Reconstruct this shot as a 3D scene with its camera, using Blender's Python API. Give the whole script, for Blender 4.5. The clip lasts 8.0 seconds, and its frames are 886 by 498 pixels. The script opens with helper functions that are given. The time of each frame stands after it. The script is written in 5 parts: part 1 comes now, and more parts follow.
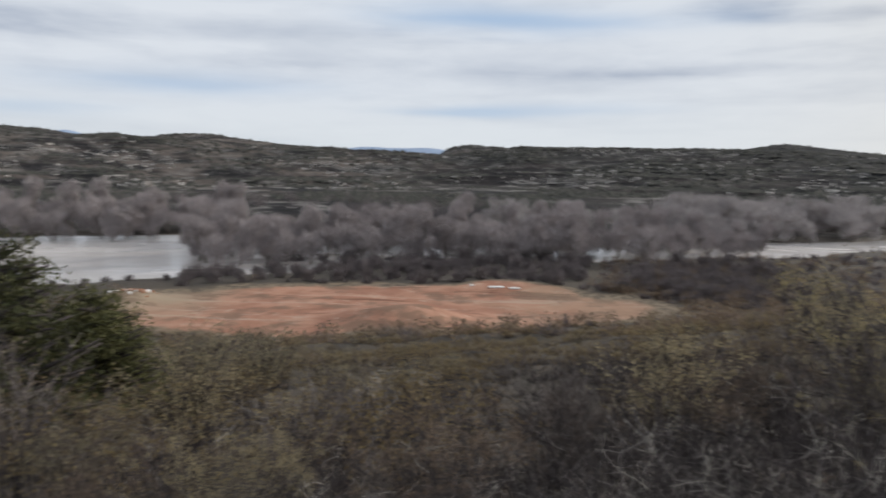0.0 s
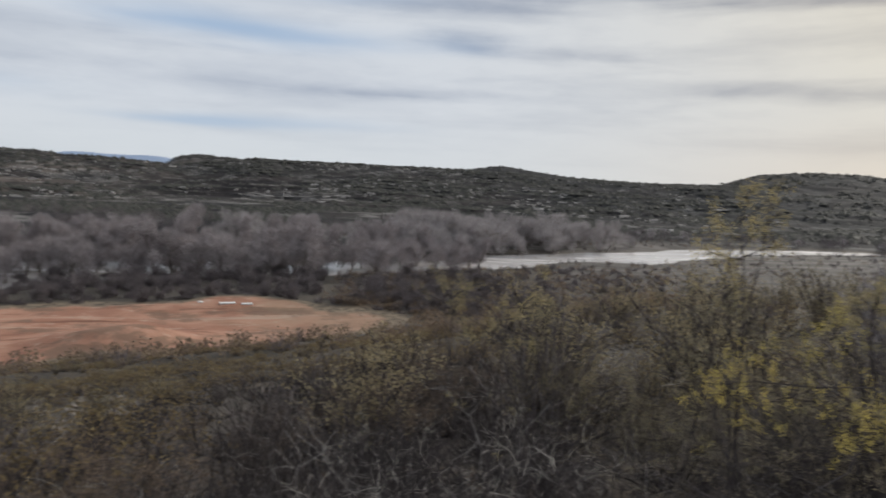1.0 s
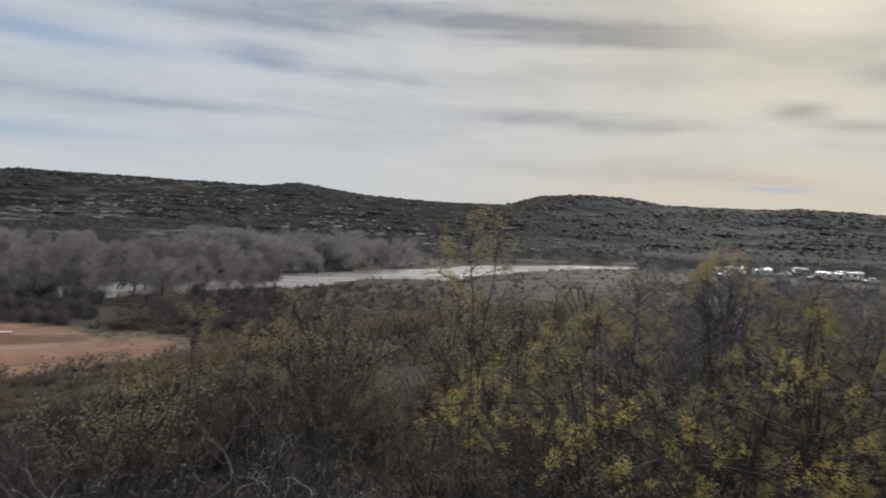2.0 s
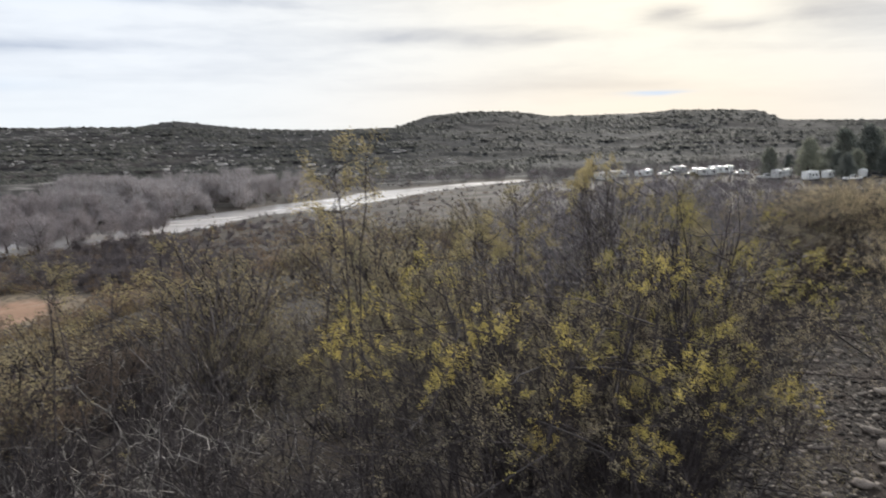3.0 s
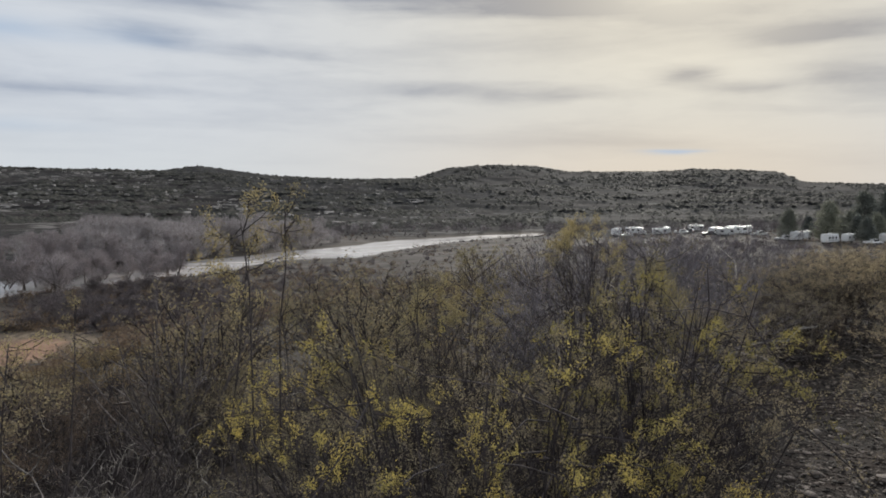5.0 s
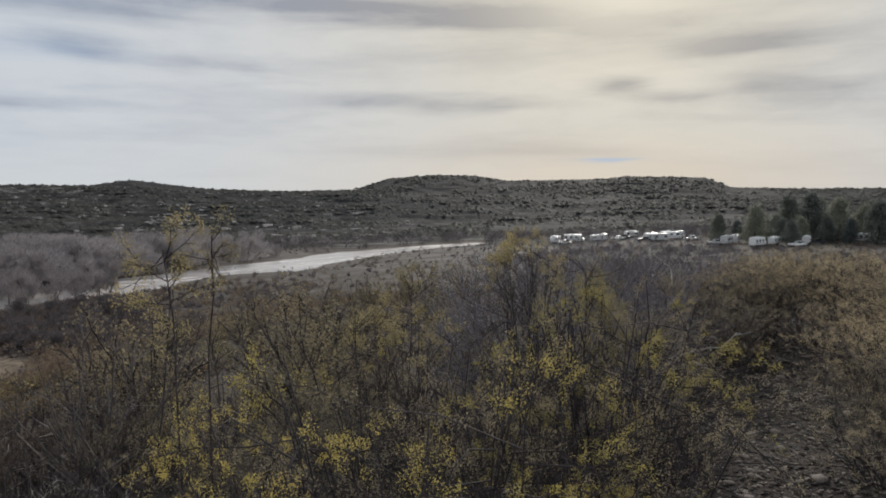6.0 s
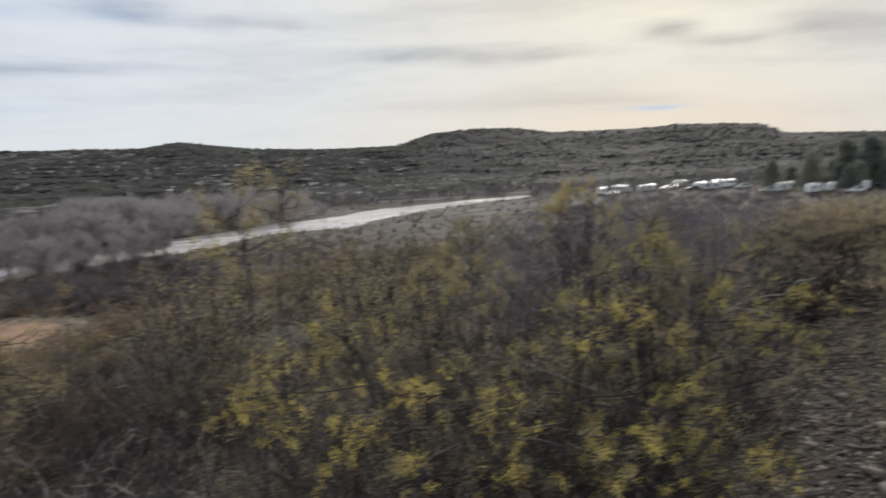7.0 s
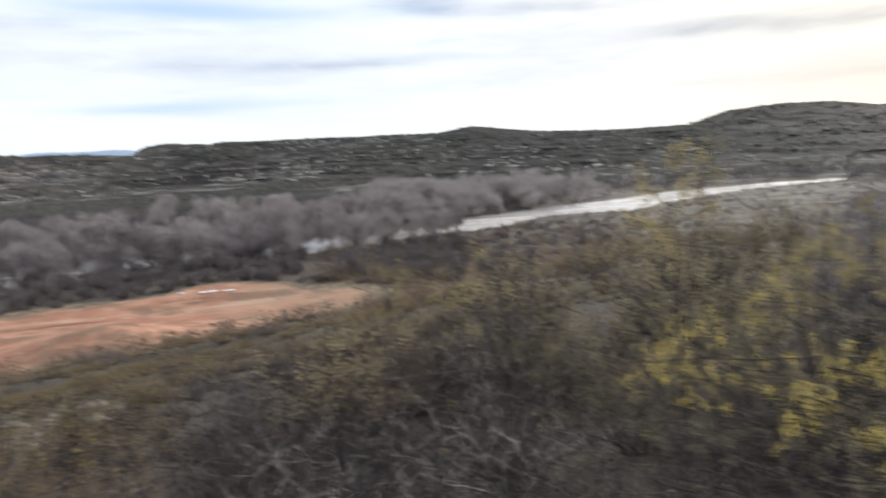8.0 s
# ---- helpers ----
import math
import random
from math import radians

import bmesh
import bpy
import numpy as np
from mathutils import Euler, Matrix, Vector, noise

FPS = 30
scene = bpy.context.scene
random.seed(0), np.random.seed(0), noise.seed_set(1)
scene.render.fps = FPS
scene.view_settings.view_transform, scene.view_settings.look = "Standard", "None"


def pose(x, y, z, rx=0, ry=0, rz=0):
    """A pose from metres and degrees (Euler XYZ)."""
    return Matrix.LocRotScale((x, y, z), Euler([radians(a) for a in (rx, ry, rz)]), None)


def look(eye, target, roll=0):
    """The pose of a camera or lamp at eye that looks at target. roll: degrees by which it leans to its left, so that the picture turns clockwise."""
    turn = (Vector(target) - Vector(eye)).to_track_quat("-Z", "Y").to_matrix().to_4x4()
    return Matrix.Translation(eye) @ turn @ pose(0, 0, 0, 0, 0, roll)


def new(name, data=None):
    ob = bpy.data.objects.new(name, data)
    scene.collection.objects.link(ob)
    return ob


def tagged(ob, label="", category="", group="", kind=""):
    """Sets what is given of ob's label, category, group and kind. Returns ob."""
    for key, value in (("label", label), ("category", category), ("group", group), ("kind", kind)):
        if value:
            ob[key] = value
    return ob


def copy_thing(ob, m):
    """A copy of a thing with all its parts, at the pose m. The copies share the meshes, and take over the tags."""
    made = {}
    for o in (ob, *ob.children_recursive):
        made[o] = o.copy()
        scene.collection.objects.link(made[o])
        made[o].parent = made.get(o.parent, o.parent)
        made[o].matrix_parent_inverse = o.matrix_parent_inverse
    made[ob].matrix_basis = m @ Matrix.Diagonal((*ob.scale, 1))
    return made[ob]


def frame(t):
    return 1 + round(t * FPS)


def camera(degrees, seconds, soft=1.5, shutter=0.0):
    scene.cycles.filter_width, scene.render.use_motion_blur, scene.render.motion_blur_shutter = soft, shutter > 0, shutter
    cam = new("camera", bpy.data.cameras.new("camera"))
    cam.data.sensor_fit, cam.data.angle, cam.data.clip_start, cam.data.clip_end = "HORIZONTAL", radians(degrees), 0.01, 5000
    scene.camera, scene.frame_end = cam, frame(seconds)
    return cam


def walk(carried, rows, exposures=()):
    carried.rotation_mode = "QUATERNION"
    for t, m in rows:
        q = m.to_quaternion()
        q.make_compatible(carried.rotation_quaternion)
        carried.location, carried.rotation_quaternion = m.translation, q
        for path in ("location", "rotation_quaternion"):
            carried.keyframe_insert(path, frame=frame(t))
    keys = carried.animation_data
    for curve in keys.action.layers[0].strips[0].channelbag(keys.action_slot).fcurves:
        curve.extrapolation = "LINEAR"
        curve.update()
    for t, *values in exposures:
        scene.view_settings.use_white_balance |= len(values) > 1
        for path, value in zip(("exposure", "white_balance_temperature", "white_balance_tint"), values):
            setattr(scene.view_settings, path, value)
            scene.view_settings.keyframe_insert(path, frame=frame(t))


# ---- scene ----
cam = camera(63.6, 8.0, soft=1.8, shutter=0.45)
# seconds, x, y, z, yaw, pitch, roll
PATH = [
    (0.0, 0.000, 0.000, 1.600, 6.74, -7.11, -0.80),
    (0.3, 0.071, 0.026, 1.590, 0.32, -7.00, -1.20),
    (0.5, 0.119, 0.045, 1.576, -3.91, -6.12, -2.06),
    (0.8, 0.231, 0.082, 1.578, -10.43, -5.48, -2.69),
    (1.0, 0.302, 0.105, 1.568, -14.07, -5.36, -2.71),
    (1.3, 0.380, 0.122, 1.575, -17.32, -5.50, -3.20),
    (1.5, 0.428, 0.125, 1.566, -21.58, -4.81, -2.49),
    (1.8, 0.473, 0.116, 1.588, -26.88, -3.64, -3.06),
    (2.0, 0.496, 0.110, 1.591, -30.12, -3.10, -3.48),
    (2.2, 0.515, 0.104, 1.591, -31.89, -3.21, -2.10),
    (3.3, 0.655, 0.115, 1.596, -39.84, -10.02, 1.26),
    (3.5, 0.724, 0.099, 1.604, -38.36, -8.62, 0.90),
    (3.8, 0.831, 0.090, 1.597, -37.59, -7.66, -0.83),
    (4.0, 0.859, 0.113, 1.606, -39.01, -8.29, 1.41),
    (4.2, 0.858, 0.106, 1.607, -38.68, -7.22, -0.11),
    (5.3, 0.912, 0.130, 1.612, -37.40, -4.59, -0.61),
    (5.5, 0.913, 0.138, 1.612, -37.74, -4.48, -1.01),
    (5.8, 0.936, 0.150, 1.616, -41.66, -3.37, 0.12),
    (6.0, 0.948, 0.160, 1.635, -42.15, -4.04, 0.32),
    (6.3, 0.950, 0.168, 1.621, -41.90, -4.74, -0.04),
    (6.5, 0.951, 0.167, 1.625, -42.82, -5.78, 0.15),
    (6.8, 0.929, 0.180, 1.613, -41.42, -6.82, 1.24),
    (7.0, 0.906, 0.192, 1.619, -38.68, -7.60, 1.86),
    (7.2, 0.858, 0.213, 1.607, -33.47, -8.05, 3.30),
    (7.5, 0.770, 0.242, 1.599, -26.85, -9.27, 1.39),
    (7.8, 0.627, 0.236, 1.610, -21.93, -9.22, 1.91),
    (8.0, 0.525, 0.232, 1.624, -16.32, -8.15, 2.80),
]
# the clip's camera opens up when it looks down and stops down towards the bright sky
EXPOSURES = [(0.0, 0.08), (0.6, 0.1), (1.0, -0.06), (1.5, -0.13), (1.8, -0.16), (2.2, -0.32), (3.3, 0.58), (3.6, 0.44), (3.8, 0.34), (4.0, 0.02), (4.2, 0.02), (5.3, -0.13), (6.5, -0.18), (6.8, 0.0), (7.2, 0.24), (7.5, 0.5), (8.0, 0.58)]
walk(cam, [(t, pose(x, y, z, 90 + pitch, roll, yaw)) for t, x, y, z, yaw, pitch, roll in PATH], EXPOSURES)

# ---- world, sun ----
SUN_AZ, SUN_EL = 56.0, 19.0
world = bpy.data.worlds.new("cloudy_sky")
scene.world = world
world.use_nodes = True


class Nodes:
    """Short-hand for building a node tree."""

    def __init__(self, tree):
        self.tree = tree
        tree.nodes.clear()

    def add(self, kind, inputs=None, **props):
        n = self.tree.nodes.new(kind)
        for k, v in props.items():
            setattr(n, k, v)
        for k, v in (inputs or {}).items():
            if isinstance(v, bpy.types.NodeSocket):
                self.tree.links.new(v, n.inputs[k])
            else:
                n.inputs[k].default_value = v
        return n

    def math(self, op, a, b=0.0, clamp=False):
        n = self.add("ShaderNodeMath", {0: a, 1: b}, operation=op)
        n.use_clamp = clamp
        return n.outputs[0]

    def mix(self, fac, a, b, blend="MIX"):
        n = self.add("ShaderNodeMix", data_type="RGBA", blend_type=blend)
        for sock, v in ((n.inputs[0], fac), (n.inputs[6], a), (n.inputs[7], b)):
            if isinstance(v, bpy.types.NodeSocket):
                self.tree.links.new(v, sock)
            else:
                sock.default_value = v if not isinstance(v, tuple) else (*v, 1)[:4]
        return n.outputs[2]

    def noise(self, vec, scale, detail=4.0, rough=0.55, dist=0.0):
        ins = {"Scale": scale, "Detail": detail, "Roughness": rough, "Distortion": dist}
        if vec is not None:
            ins["Vector"] = vec
        return self.add("ShaderNodeTexNoise", ins).outputs["Fac"]

    def ramp(self, fac, lo, hi):
        n = self.add("ShaderNodeMapRange", {"Value": fac, "From Min": lo, "From Max": hi}, interpolation_type="SMOOTHSTEP")
        return n.outputs[0]


# clouds: azimuth, elevation, half width, half height (degrees), weight
GREY_CLOUDS = [(22, 14.8, 8, 0.8, 0.7), (34, 14.4, 8, 0.9, 1.0), (46, 13.9, 7, 0.9, 1.0), (56, 12.9, 6, 1.0, 1.0), (65, 11.1, 5, 0.9, 0.8), (15, 10.8, 3.5, 0.8, 0.7), (24, 10.2, 5, 0.5, 0.5), (56.2, 8.3, 2.0, 0.6, 1.0), (60.3, 7.4, 3, 0.45, 0.65), (67.5, 8, 3.5, 1.0, 0.5), (36.5, 7.9, 5, 0.45, 0.5), (45.4, 7.4, 6, 0.5, 0.55), (9, 6.7, 12, 0.5, 0.4), (-35, 9.2, 6, 0.8, 0.6), (71, 7, 4, 0.8, 0.4), (17, 13.6, 8, 1, 0.35), (-20, 7.2, 9, 0.5, 0.2)]
BLUE_GAPS = [(-26.2, 5.3, 9, 0.9, 0.75), (-5, 10.9, 7, 0.9, 0.9), (3, 10.2, 6, 0.8, 0.6), (54.4, 2.95, 1.8, 0.25, 1.0), (-5.2, 3.7, 5, 0.35, 0.9), (-2.8, 4.0, 6, 0.4, 0.4), (-36.5, 3.2, 5, 0.5, 0.7), (3.4, 4.0, 6, 0.5, 0.45), (14, 10.6, 4, 0.8, 0.3), (3, 14, 7, 1.0, 0.6), (-20, 14.5, 8, 1.2, 0.5)]


def build_world():
    n = Nodes(world.node_tree)
    sky = n.add("ShaderNodeTexSky", sky_type="NISHITA", sun_disc=False, sun_elevation=radians(SUN_EL),
                sun_rotation=radians(SUN_AZ), altitude=900, air_density=1.0, dust_density=2.0)
    co = n.add("ShaderNodeTexCoord").outputs["Generated"]
    xyz = n.add("ShaderNodeSeparateXYZ", {0: co})
    up = n.math("MAXIMUM", xyz.outputs[2], 0.0)
    az = n.math("MULTIPLY", n.math("ARCTAN2", xyz.outputs[0], xyz.outputs[1]), 57.2958)
    el = n.math("MULTIPLY", n.math("ARCSINE", xyz.outputs[2]), 57.2958)
    # streaky noise, long across and thin upwards
    flat = n.add("ShaderNodeCombineXYZ", {0: n.math("MULTIPLY", az, 0.045), 1: n.math("MULTIPLY", el, 0.42)}).outputs[0]
    flat = n.add("ShaderNodeMapping", {"Vector": flat, "Rotation": (0, 0, radians(-2.5))}).outputs[0]
    wide = n.noise(flat, 0.5, 4.0, 0.5, 0.4)
    fine = n.noise(flat, 1.0, 4.0, 0.5, 0.4)
    shift = n.noise(n.add("ShaderNodeMapping", {"Vector": flat, "Location": (5, 9, 2)}).outputs[0], 1.3, 5.0, 0.6)
    az2 = n.math("ADD", az, n.math("MULTIPLY", n.math("SUBTRACT", shift, 0.5), 9.0))
    el2 = n.math("ADD", el, n.math("MULTIPLY", n.math("SUBTRACT", fine, 0.5), 1.7))

    def gather(clouds):
        total = None
        for a, e, sa, se, w in clouds:
            p = n.math("POWER", n.math("DIVIDE", n.math("SUBTRACT", az2, a), sa), 2.0)
            q = n.math("POWER", n.math("DIVIDE", n.math("SUBTRACT", el2, e), se), 2.0)
            g = n.math("MULTIPLY", n.math("POWER", 2.718, n.math("MULTIPLY", n.math("ADD", p, q), -1.0)), w)
            total = g if total is None else n.math("ADD", total, g)
        return total

    a, e = radians(SUN_AZ), radians(SUN_EL)
    dot = n.add("ShaderNodeVectorMath", {0: co, 1: (math.sin(a) * math.cos(e), math.cos(a) * math.cos(e), math.sin(e))}, operation="DOT_PRODUCT").outputs["Value"]
    glow = n.math("POWER", n.math("MAXIMUM", dot, 0.0), 10.0)
    core = n.math("POWER", n.math("MAXIMUM", dot, 0.0), 90.0)
    blue = n.mix(1.0, sky.outputs[0], (0.06, 0.06, 0.06), "MULTIPLY")
    blue = n.mix(0.94, blue, (0.40, 0.54, 0.74))
    light = n.mix(glow, (0.705, 0.75, 0.812), (0.84, 0.78, 0.655))
    grey = n.mix(glow, (0.35, 0.41, 0.52), (0.46, 0.43, 0.40))
    dark = n.math("ADD", n.math("MULTIPLY", n.ramp(wide, 0.42, 0.68), 0.36), n.math("MULTIPLY", n.ramp(fine, 0.45, 0.72), 0.26))
    puffs = n.add("ShaderNodeCombineXYZ", {0: n.math("MULTIPLY", az, 0.13), 1: n.math("MULTIPLY", el, 0.5), 2: 3.7}).outputs[0]
    puff = n.noise(puffs, 1.6, 5.0, 0.58, 0.3)
    dark = n.math("ADD", dark, n.math("MULTIPLY", gather(GREY_CLOUDS), n.math("ADD", 0.55, n.math("MULTIPLY", puff, 0.9))))
    dark = n.math("ADD", dark, n.math("MULTIPLY", n.math("SUBTRACT", puff, 0.5), 0.5), True)
    col = n.mix(dark, light, grey)
    col = n.mix(n.math("MULTIPLY", gather(BLUE_GAPS), 0.95, True), col, blue)
    # paler, warmer veil along the horizon
    low = n.math("MULTIPLY", n.ramp(el, 7.0, 0.0), 0.75)
    veil = n.mix(glow, (0.71, 0.755, 0.79), (0.95, 0.73, 0.47))
    col = n.mix(n.math("MULTIPLY", low, n.math("SUBTRACT", 1.0, n.math("MULTIPLY", gather(BLUE_GAPS[3:4]), 0.9))), col, veil)
    col = n.mix(n.math("MULTIPLY", core, 0.7, True), col, (1.2, 1.12, 0.93))
    bg = n.add("ShaderNodeBackground", {"Color": col, "Strength": 0.95})
    n.add("ShaderNodeOutputWorld", {"Surface": bg.outputs[0]})


build_world()
sun_data = bpy.data.lights.new("sun", "SUN")
sun_data.energy, sun_data.angle, sun_data.color = 3.1, radians(10), (1.0, 0.95, 0.87)
sun = new("sun", sun_data)
sun.matrix_world = look((100 * math.sin(radians(SUN_AZ)), 100 * math.cos(radians(SUN_AZ)), 100 * math.tan(radians(SUN_EL))), (0, 0, 0))
scene.view_settings.exposure = 0.0


# ---- materials ----
def material(name):
    m = bpy.data.materials.new(name)
    m.use_nodes = True
    return m, Nodes(m.node_tree)


def finish(n, color, rough=0.9, bump=None, strength=0.3, distance=0.02, spec=0.3, translucent=None):
    ins = {"Base Color": color, "Roughness": rough, "Specular IOR Level": spec}
    if bump is not None:
        ins["Normal"] = n.add("ShaderNodeBump", {"Height": bump, "Strength": strength, "Distance": distance}).outputs[0]
    b = n.add("ShaderNodeBsdfPrincipled", ins).outputs[0]
    if translucent:
        t = n.add("ShaderNodeBsdfTranslucent", {"Color": color}).outputs[0]
        b = n.add("ShaderNodeMixShader", {0: translucent, 1: b, 2: t}).outputs[0]
    n.add("ShaderNodeOutputMaterial", {"Surface": b})


def leaf_material(name, a, b, c, translucent=0.35, gloss=0.12):
    """Leaves: three tones, mixed leaf by leaf and bush by bush."""
    m, n = material(name)
    island = n.add("ShaderNodeNewGeometry").outputs["Random Per Island"]
    bush = n.add("ShaderNodeObjectInfo").outputs["Random"]
    pos = n.add("ShaderNodeTexCoord").outputs["Object"]
    patch = n.noise(pos, 3.0, 2.0)
    col = n.mix(n.ramp(patch, 0.4, 0.62), a, b)
    col = n.mix(n.ramp(island, 0.55, 1.0), col, c)
    col = n.mix(1.0, col, n.mix(bush, (0.62, 0.64, 0.68), (1.35, 1.28, 1.12)), "MULTIPLY")
    finish(n, col, 0.75, spec=gloss, translucent=translucent)
    return m


def bark_material(name, a, b, scale=30.0):
    m, n = material(name)
    pos = n.add("ShaderNodeTexCoord").outputs["Object"]
    island = n.add("ShaderNodeNewGeometry").outputs["Random Per Island"]
    g = n.noise(pos, scale, 5.0, 0.65)
    col = n.mix(n.ramp(g, 0.3, 0.7), a, b)
    col = n.mix(1.0, col, n.mix(island, (0.6, 0.6, 0.6), (1.35, 1.33, 1.3)), "MULTIPLY")
    finish(n, col, 0.9, g, 0.4, 0.004)
    return m


def plain_material(name, a, b, scale, rough=0.6, bump=0.1, metallic=0.0):
    m, n = material(name)
    pos = n.add("ShaderNodeTexCoord").outputs["Object"]
    g = n.noise(pos, scale, 5.0, 0.6)
    rnd = n.add("ShaderNodeObjectInfo").outputs["Random"]
    col = n.mix(n.ramp(g, 0.3, 0.7), a, b)
    col = n.mix(1.0, col, n.mix(rnd, (0.75, 0.75, 0.75), (1.2, 1.2, 1.2)), "MULTIPLY")
    finish(n, col, rough, g, bump, 0.01)
    return m


LEAF_YELLOW = leaf_material("yellow_green_leaf", (0.53, 0.44, 0.155), (0.40, 0.345, 0.13), (0.65, 0.53, 0.175), 0.45)
LEAF_TIP = leaf_material("dull_yellow_leaf", (0.352, 0.303, 0.172), (0.281, 0.248, 0.156), (0.462, 0.391, 0.198), 0.4)
# khaki leaf tone, lightened further to hold backlight from the sky
LEAF_KHAKI = leaf_material("khaki_leaf", (0.315, 0.27, 0.207), (0.378, 0.322, 0.234), (0.476, 0.409, 0.27), 0.5)
LEAF_GOLD = leaf_material("golden_olive_leaf", (0.237, 0.208, 0.168), (0.287, 0.25, 0.185), (0.389, 0.338, 0.22), 0.45)
LEAF_OLIVE = leaf_material("olive_leaf", (0.2, 0.175, 0.13), (0.243, 0.211, 0.15), (0.324, 0.281, 0.183))
LEAF_RUST = leaf_material("dry_brown_leaf", (0.17, 0.13, 0.106), (0.13, 0.103, 0.0897), (0.225, 0.178, 0.132))
LEAF_OCHRE = leaf_material("ochre_undergrowth_leaf", (0.175, 0.133, 0.08), (0.14, 0.112, 0.068), (0.23, 0.182, 0.1))
# conifer green paled to grey, with haze over the camp painted in
LEAF_HAZED = leaf_material("hazed_conifer_leaf", (0.18, 0.196, 0.18), (0.205, 0.222, 0.2), (0.24, 0.25, 0.22), 0.35)
LEAF_JUNIPER = leaf_material("juniper_leaf", (0.06, 0.068, 0.036), (0.085, 0.09, 0.045), (0.12, 0.118, 0.055), 0.25)
# far scrub leaves greyed: distance haze is part of this colour
LEAF_HILL = leaf_material("hazed_hill_leaf", (0.053, 0.055, 0.054), (0.063, 0.064, 0.062), (0.078, 0.077, 0.074), 0.05, 0.02)
BARK_GREY = bark_material("grey_twig_bark", (0.075, 0.064, 0.062), (0.185, 0.162, 0.156))
BARK_LILAC = bark_material("lilac_grey_bark", (0.12, 0.108, 0.12), (0.23, 0.21, 0.225))
BARK_DARK = bark_material("dark_stem_bark", (0.028, 0.0225, 0.0235), (0.078, 0.0655, 0.067))
BARK_PALE = bark_material("bleached_dead_twig", (0.33, 0.3, 0.27), (0.5, 0.47, 0.43))
BARK_BLEACH = bark_material("weathered_dead_wood", (0.15, 0.137, 0.13), (0.31, 0.288, 0.272))
BARK_COTTON = bark_material("cottonwood_bark", (0.10, 0.085, 0.075), (0.19, 0.165, 0.15), 3.0)
TWIG_COTTON = bark_material("cottonwood_twigs", (0.30, 0.268, 0.272), (0.41, 0.37, 0.374), 0.6)
TWIG_PALE = bark_material("pale_willow_twigs", (0.38, 0.35, 0.352), (0.49, 0.455, 0.452), 0.6)
TWIG_THICKET = bark_material("dark_thicket_twigs", (0.125, 0.108, 0.113), (0.19, 0.163, 0.166), 0.8)
STONE = plain_material("river_stone", (0.085, 0.068, 0.057), (0.25, 0.212, 0.183), 18.0, 0.8, 0.25)
SLOPE_ROCK = plain_material("weathered_slope_rock", (0.10, 0.085, 0.072), (0.25, 0.222, 0.195), 3.0, 0.9, 0.4)
ROCK = plain_material("pale_ledge_rock", (0.28, 0.26, 0.24), (0.48, 0.45, 0.42), 0.7, 0.9, 0.5)
# the blue is air haze painted into the mountains' base colour
MOUNTAIN = plain_material("hazed_far_mountain", (0.28, 0.36, 0.5), (0.33, 0.41, 0.55), 0.004, 1.0, 0.0)
RV_WHITE = plain_material("white_painted_panel", (0.72, 0.72, 0.71), (0.8, 0.8, 0.79), 2.0, 0.35, 0.02)
RV_GREY = plain_material("grey_painted_panel", (0.3, 0.31, 0.32), (0.38, 0.38, 0.39), 2.0, 0.4, 0.02)
CAR_DARK = plain_material("dark_car_paint", (0.03, 0.035, 0.045), (0.05, 0.055, 0.065), 2.0, 0.3, 0.0)
GLASS_DARK = plain_material("tinted_window_glass", (0.012, 0.014, 0.017), (0.018, 0.02, 0.024), 2.0, 0.08, 0.0)
RUBBER = plain_material("tyre_rubber", (0.02, 0.02, 0.02), (0.035, 0.035, 0.035), 20.0, 0.9, 0.1)
METAL = plain_material("dull_steel", (0.28, 0.28, 0.29), (0.4, 0.4, 0.41), 20.0, 0.45, 0.05)
BOARD = plain_material("white_sheet", (0.7, 0.69, 0.67), (0.8, 0.79, 0.77), 3.0, 0.7, 0.05)
BRICK_RED = plain_material("orange_rubble", (0.33, 0.15, 0.085), (0.45, 0.24, 0.15), 5.0, 0.9, 0.2)


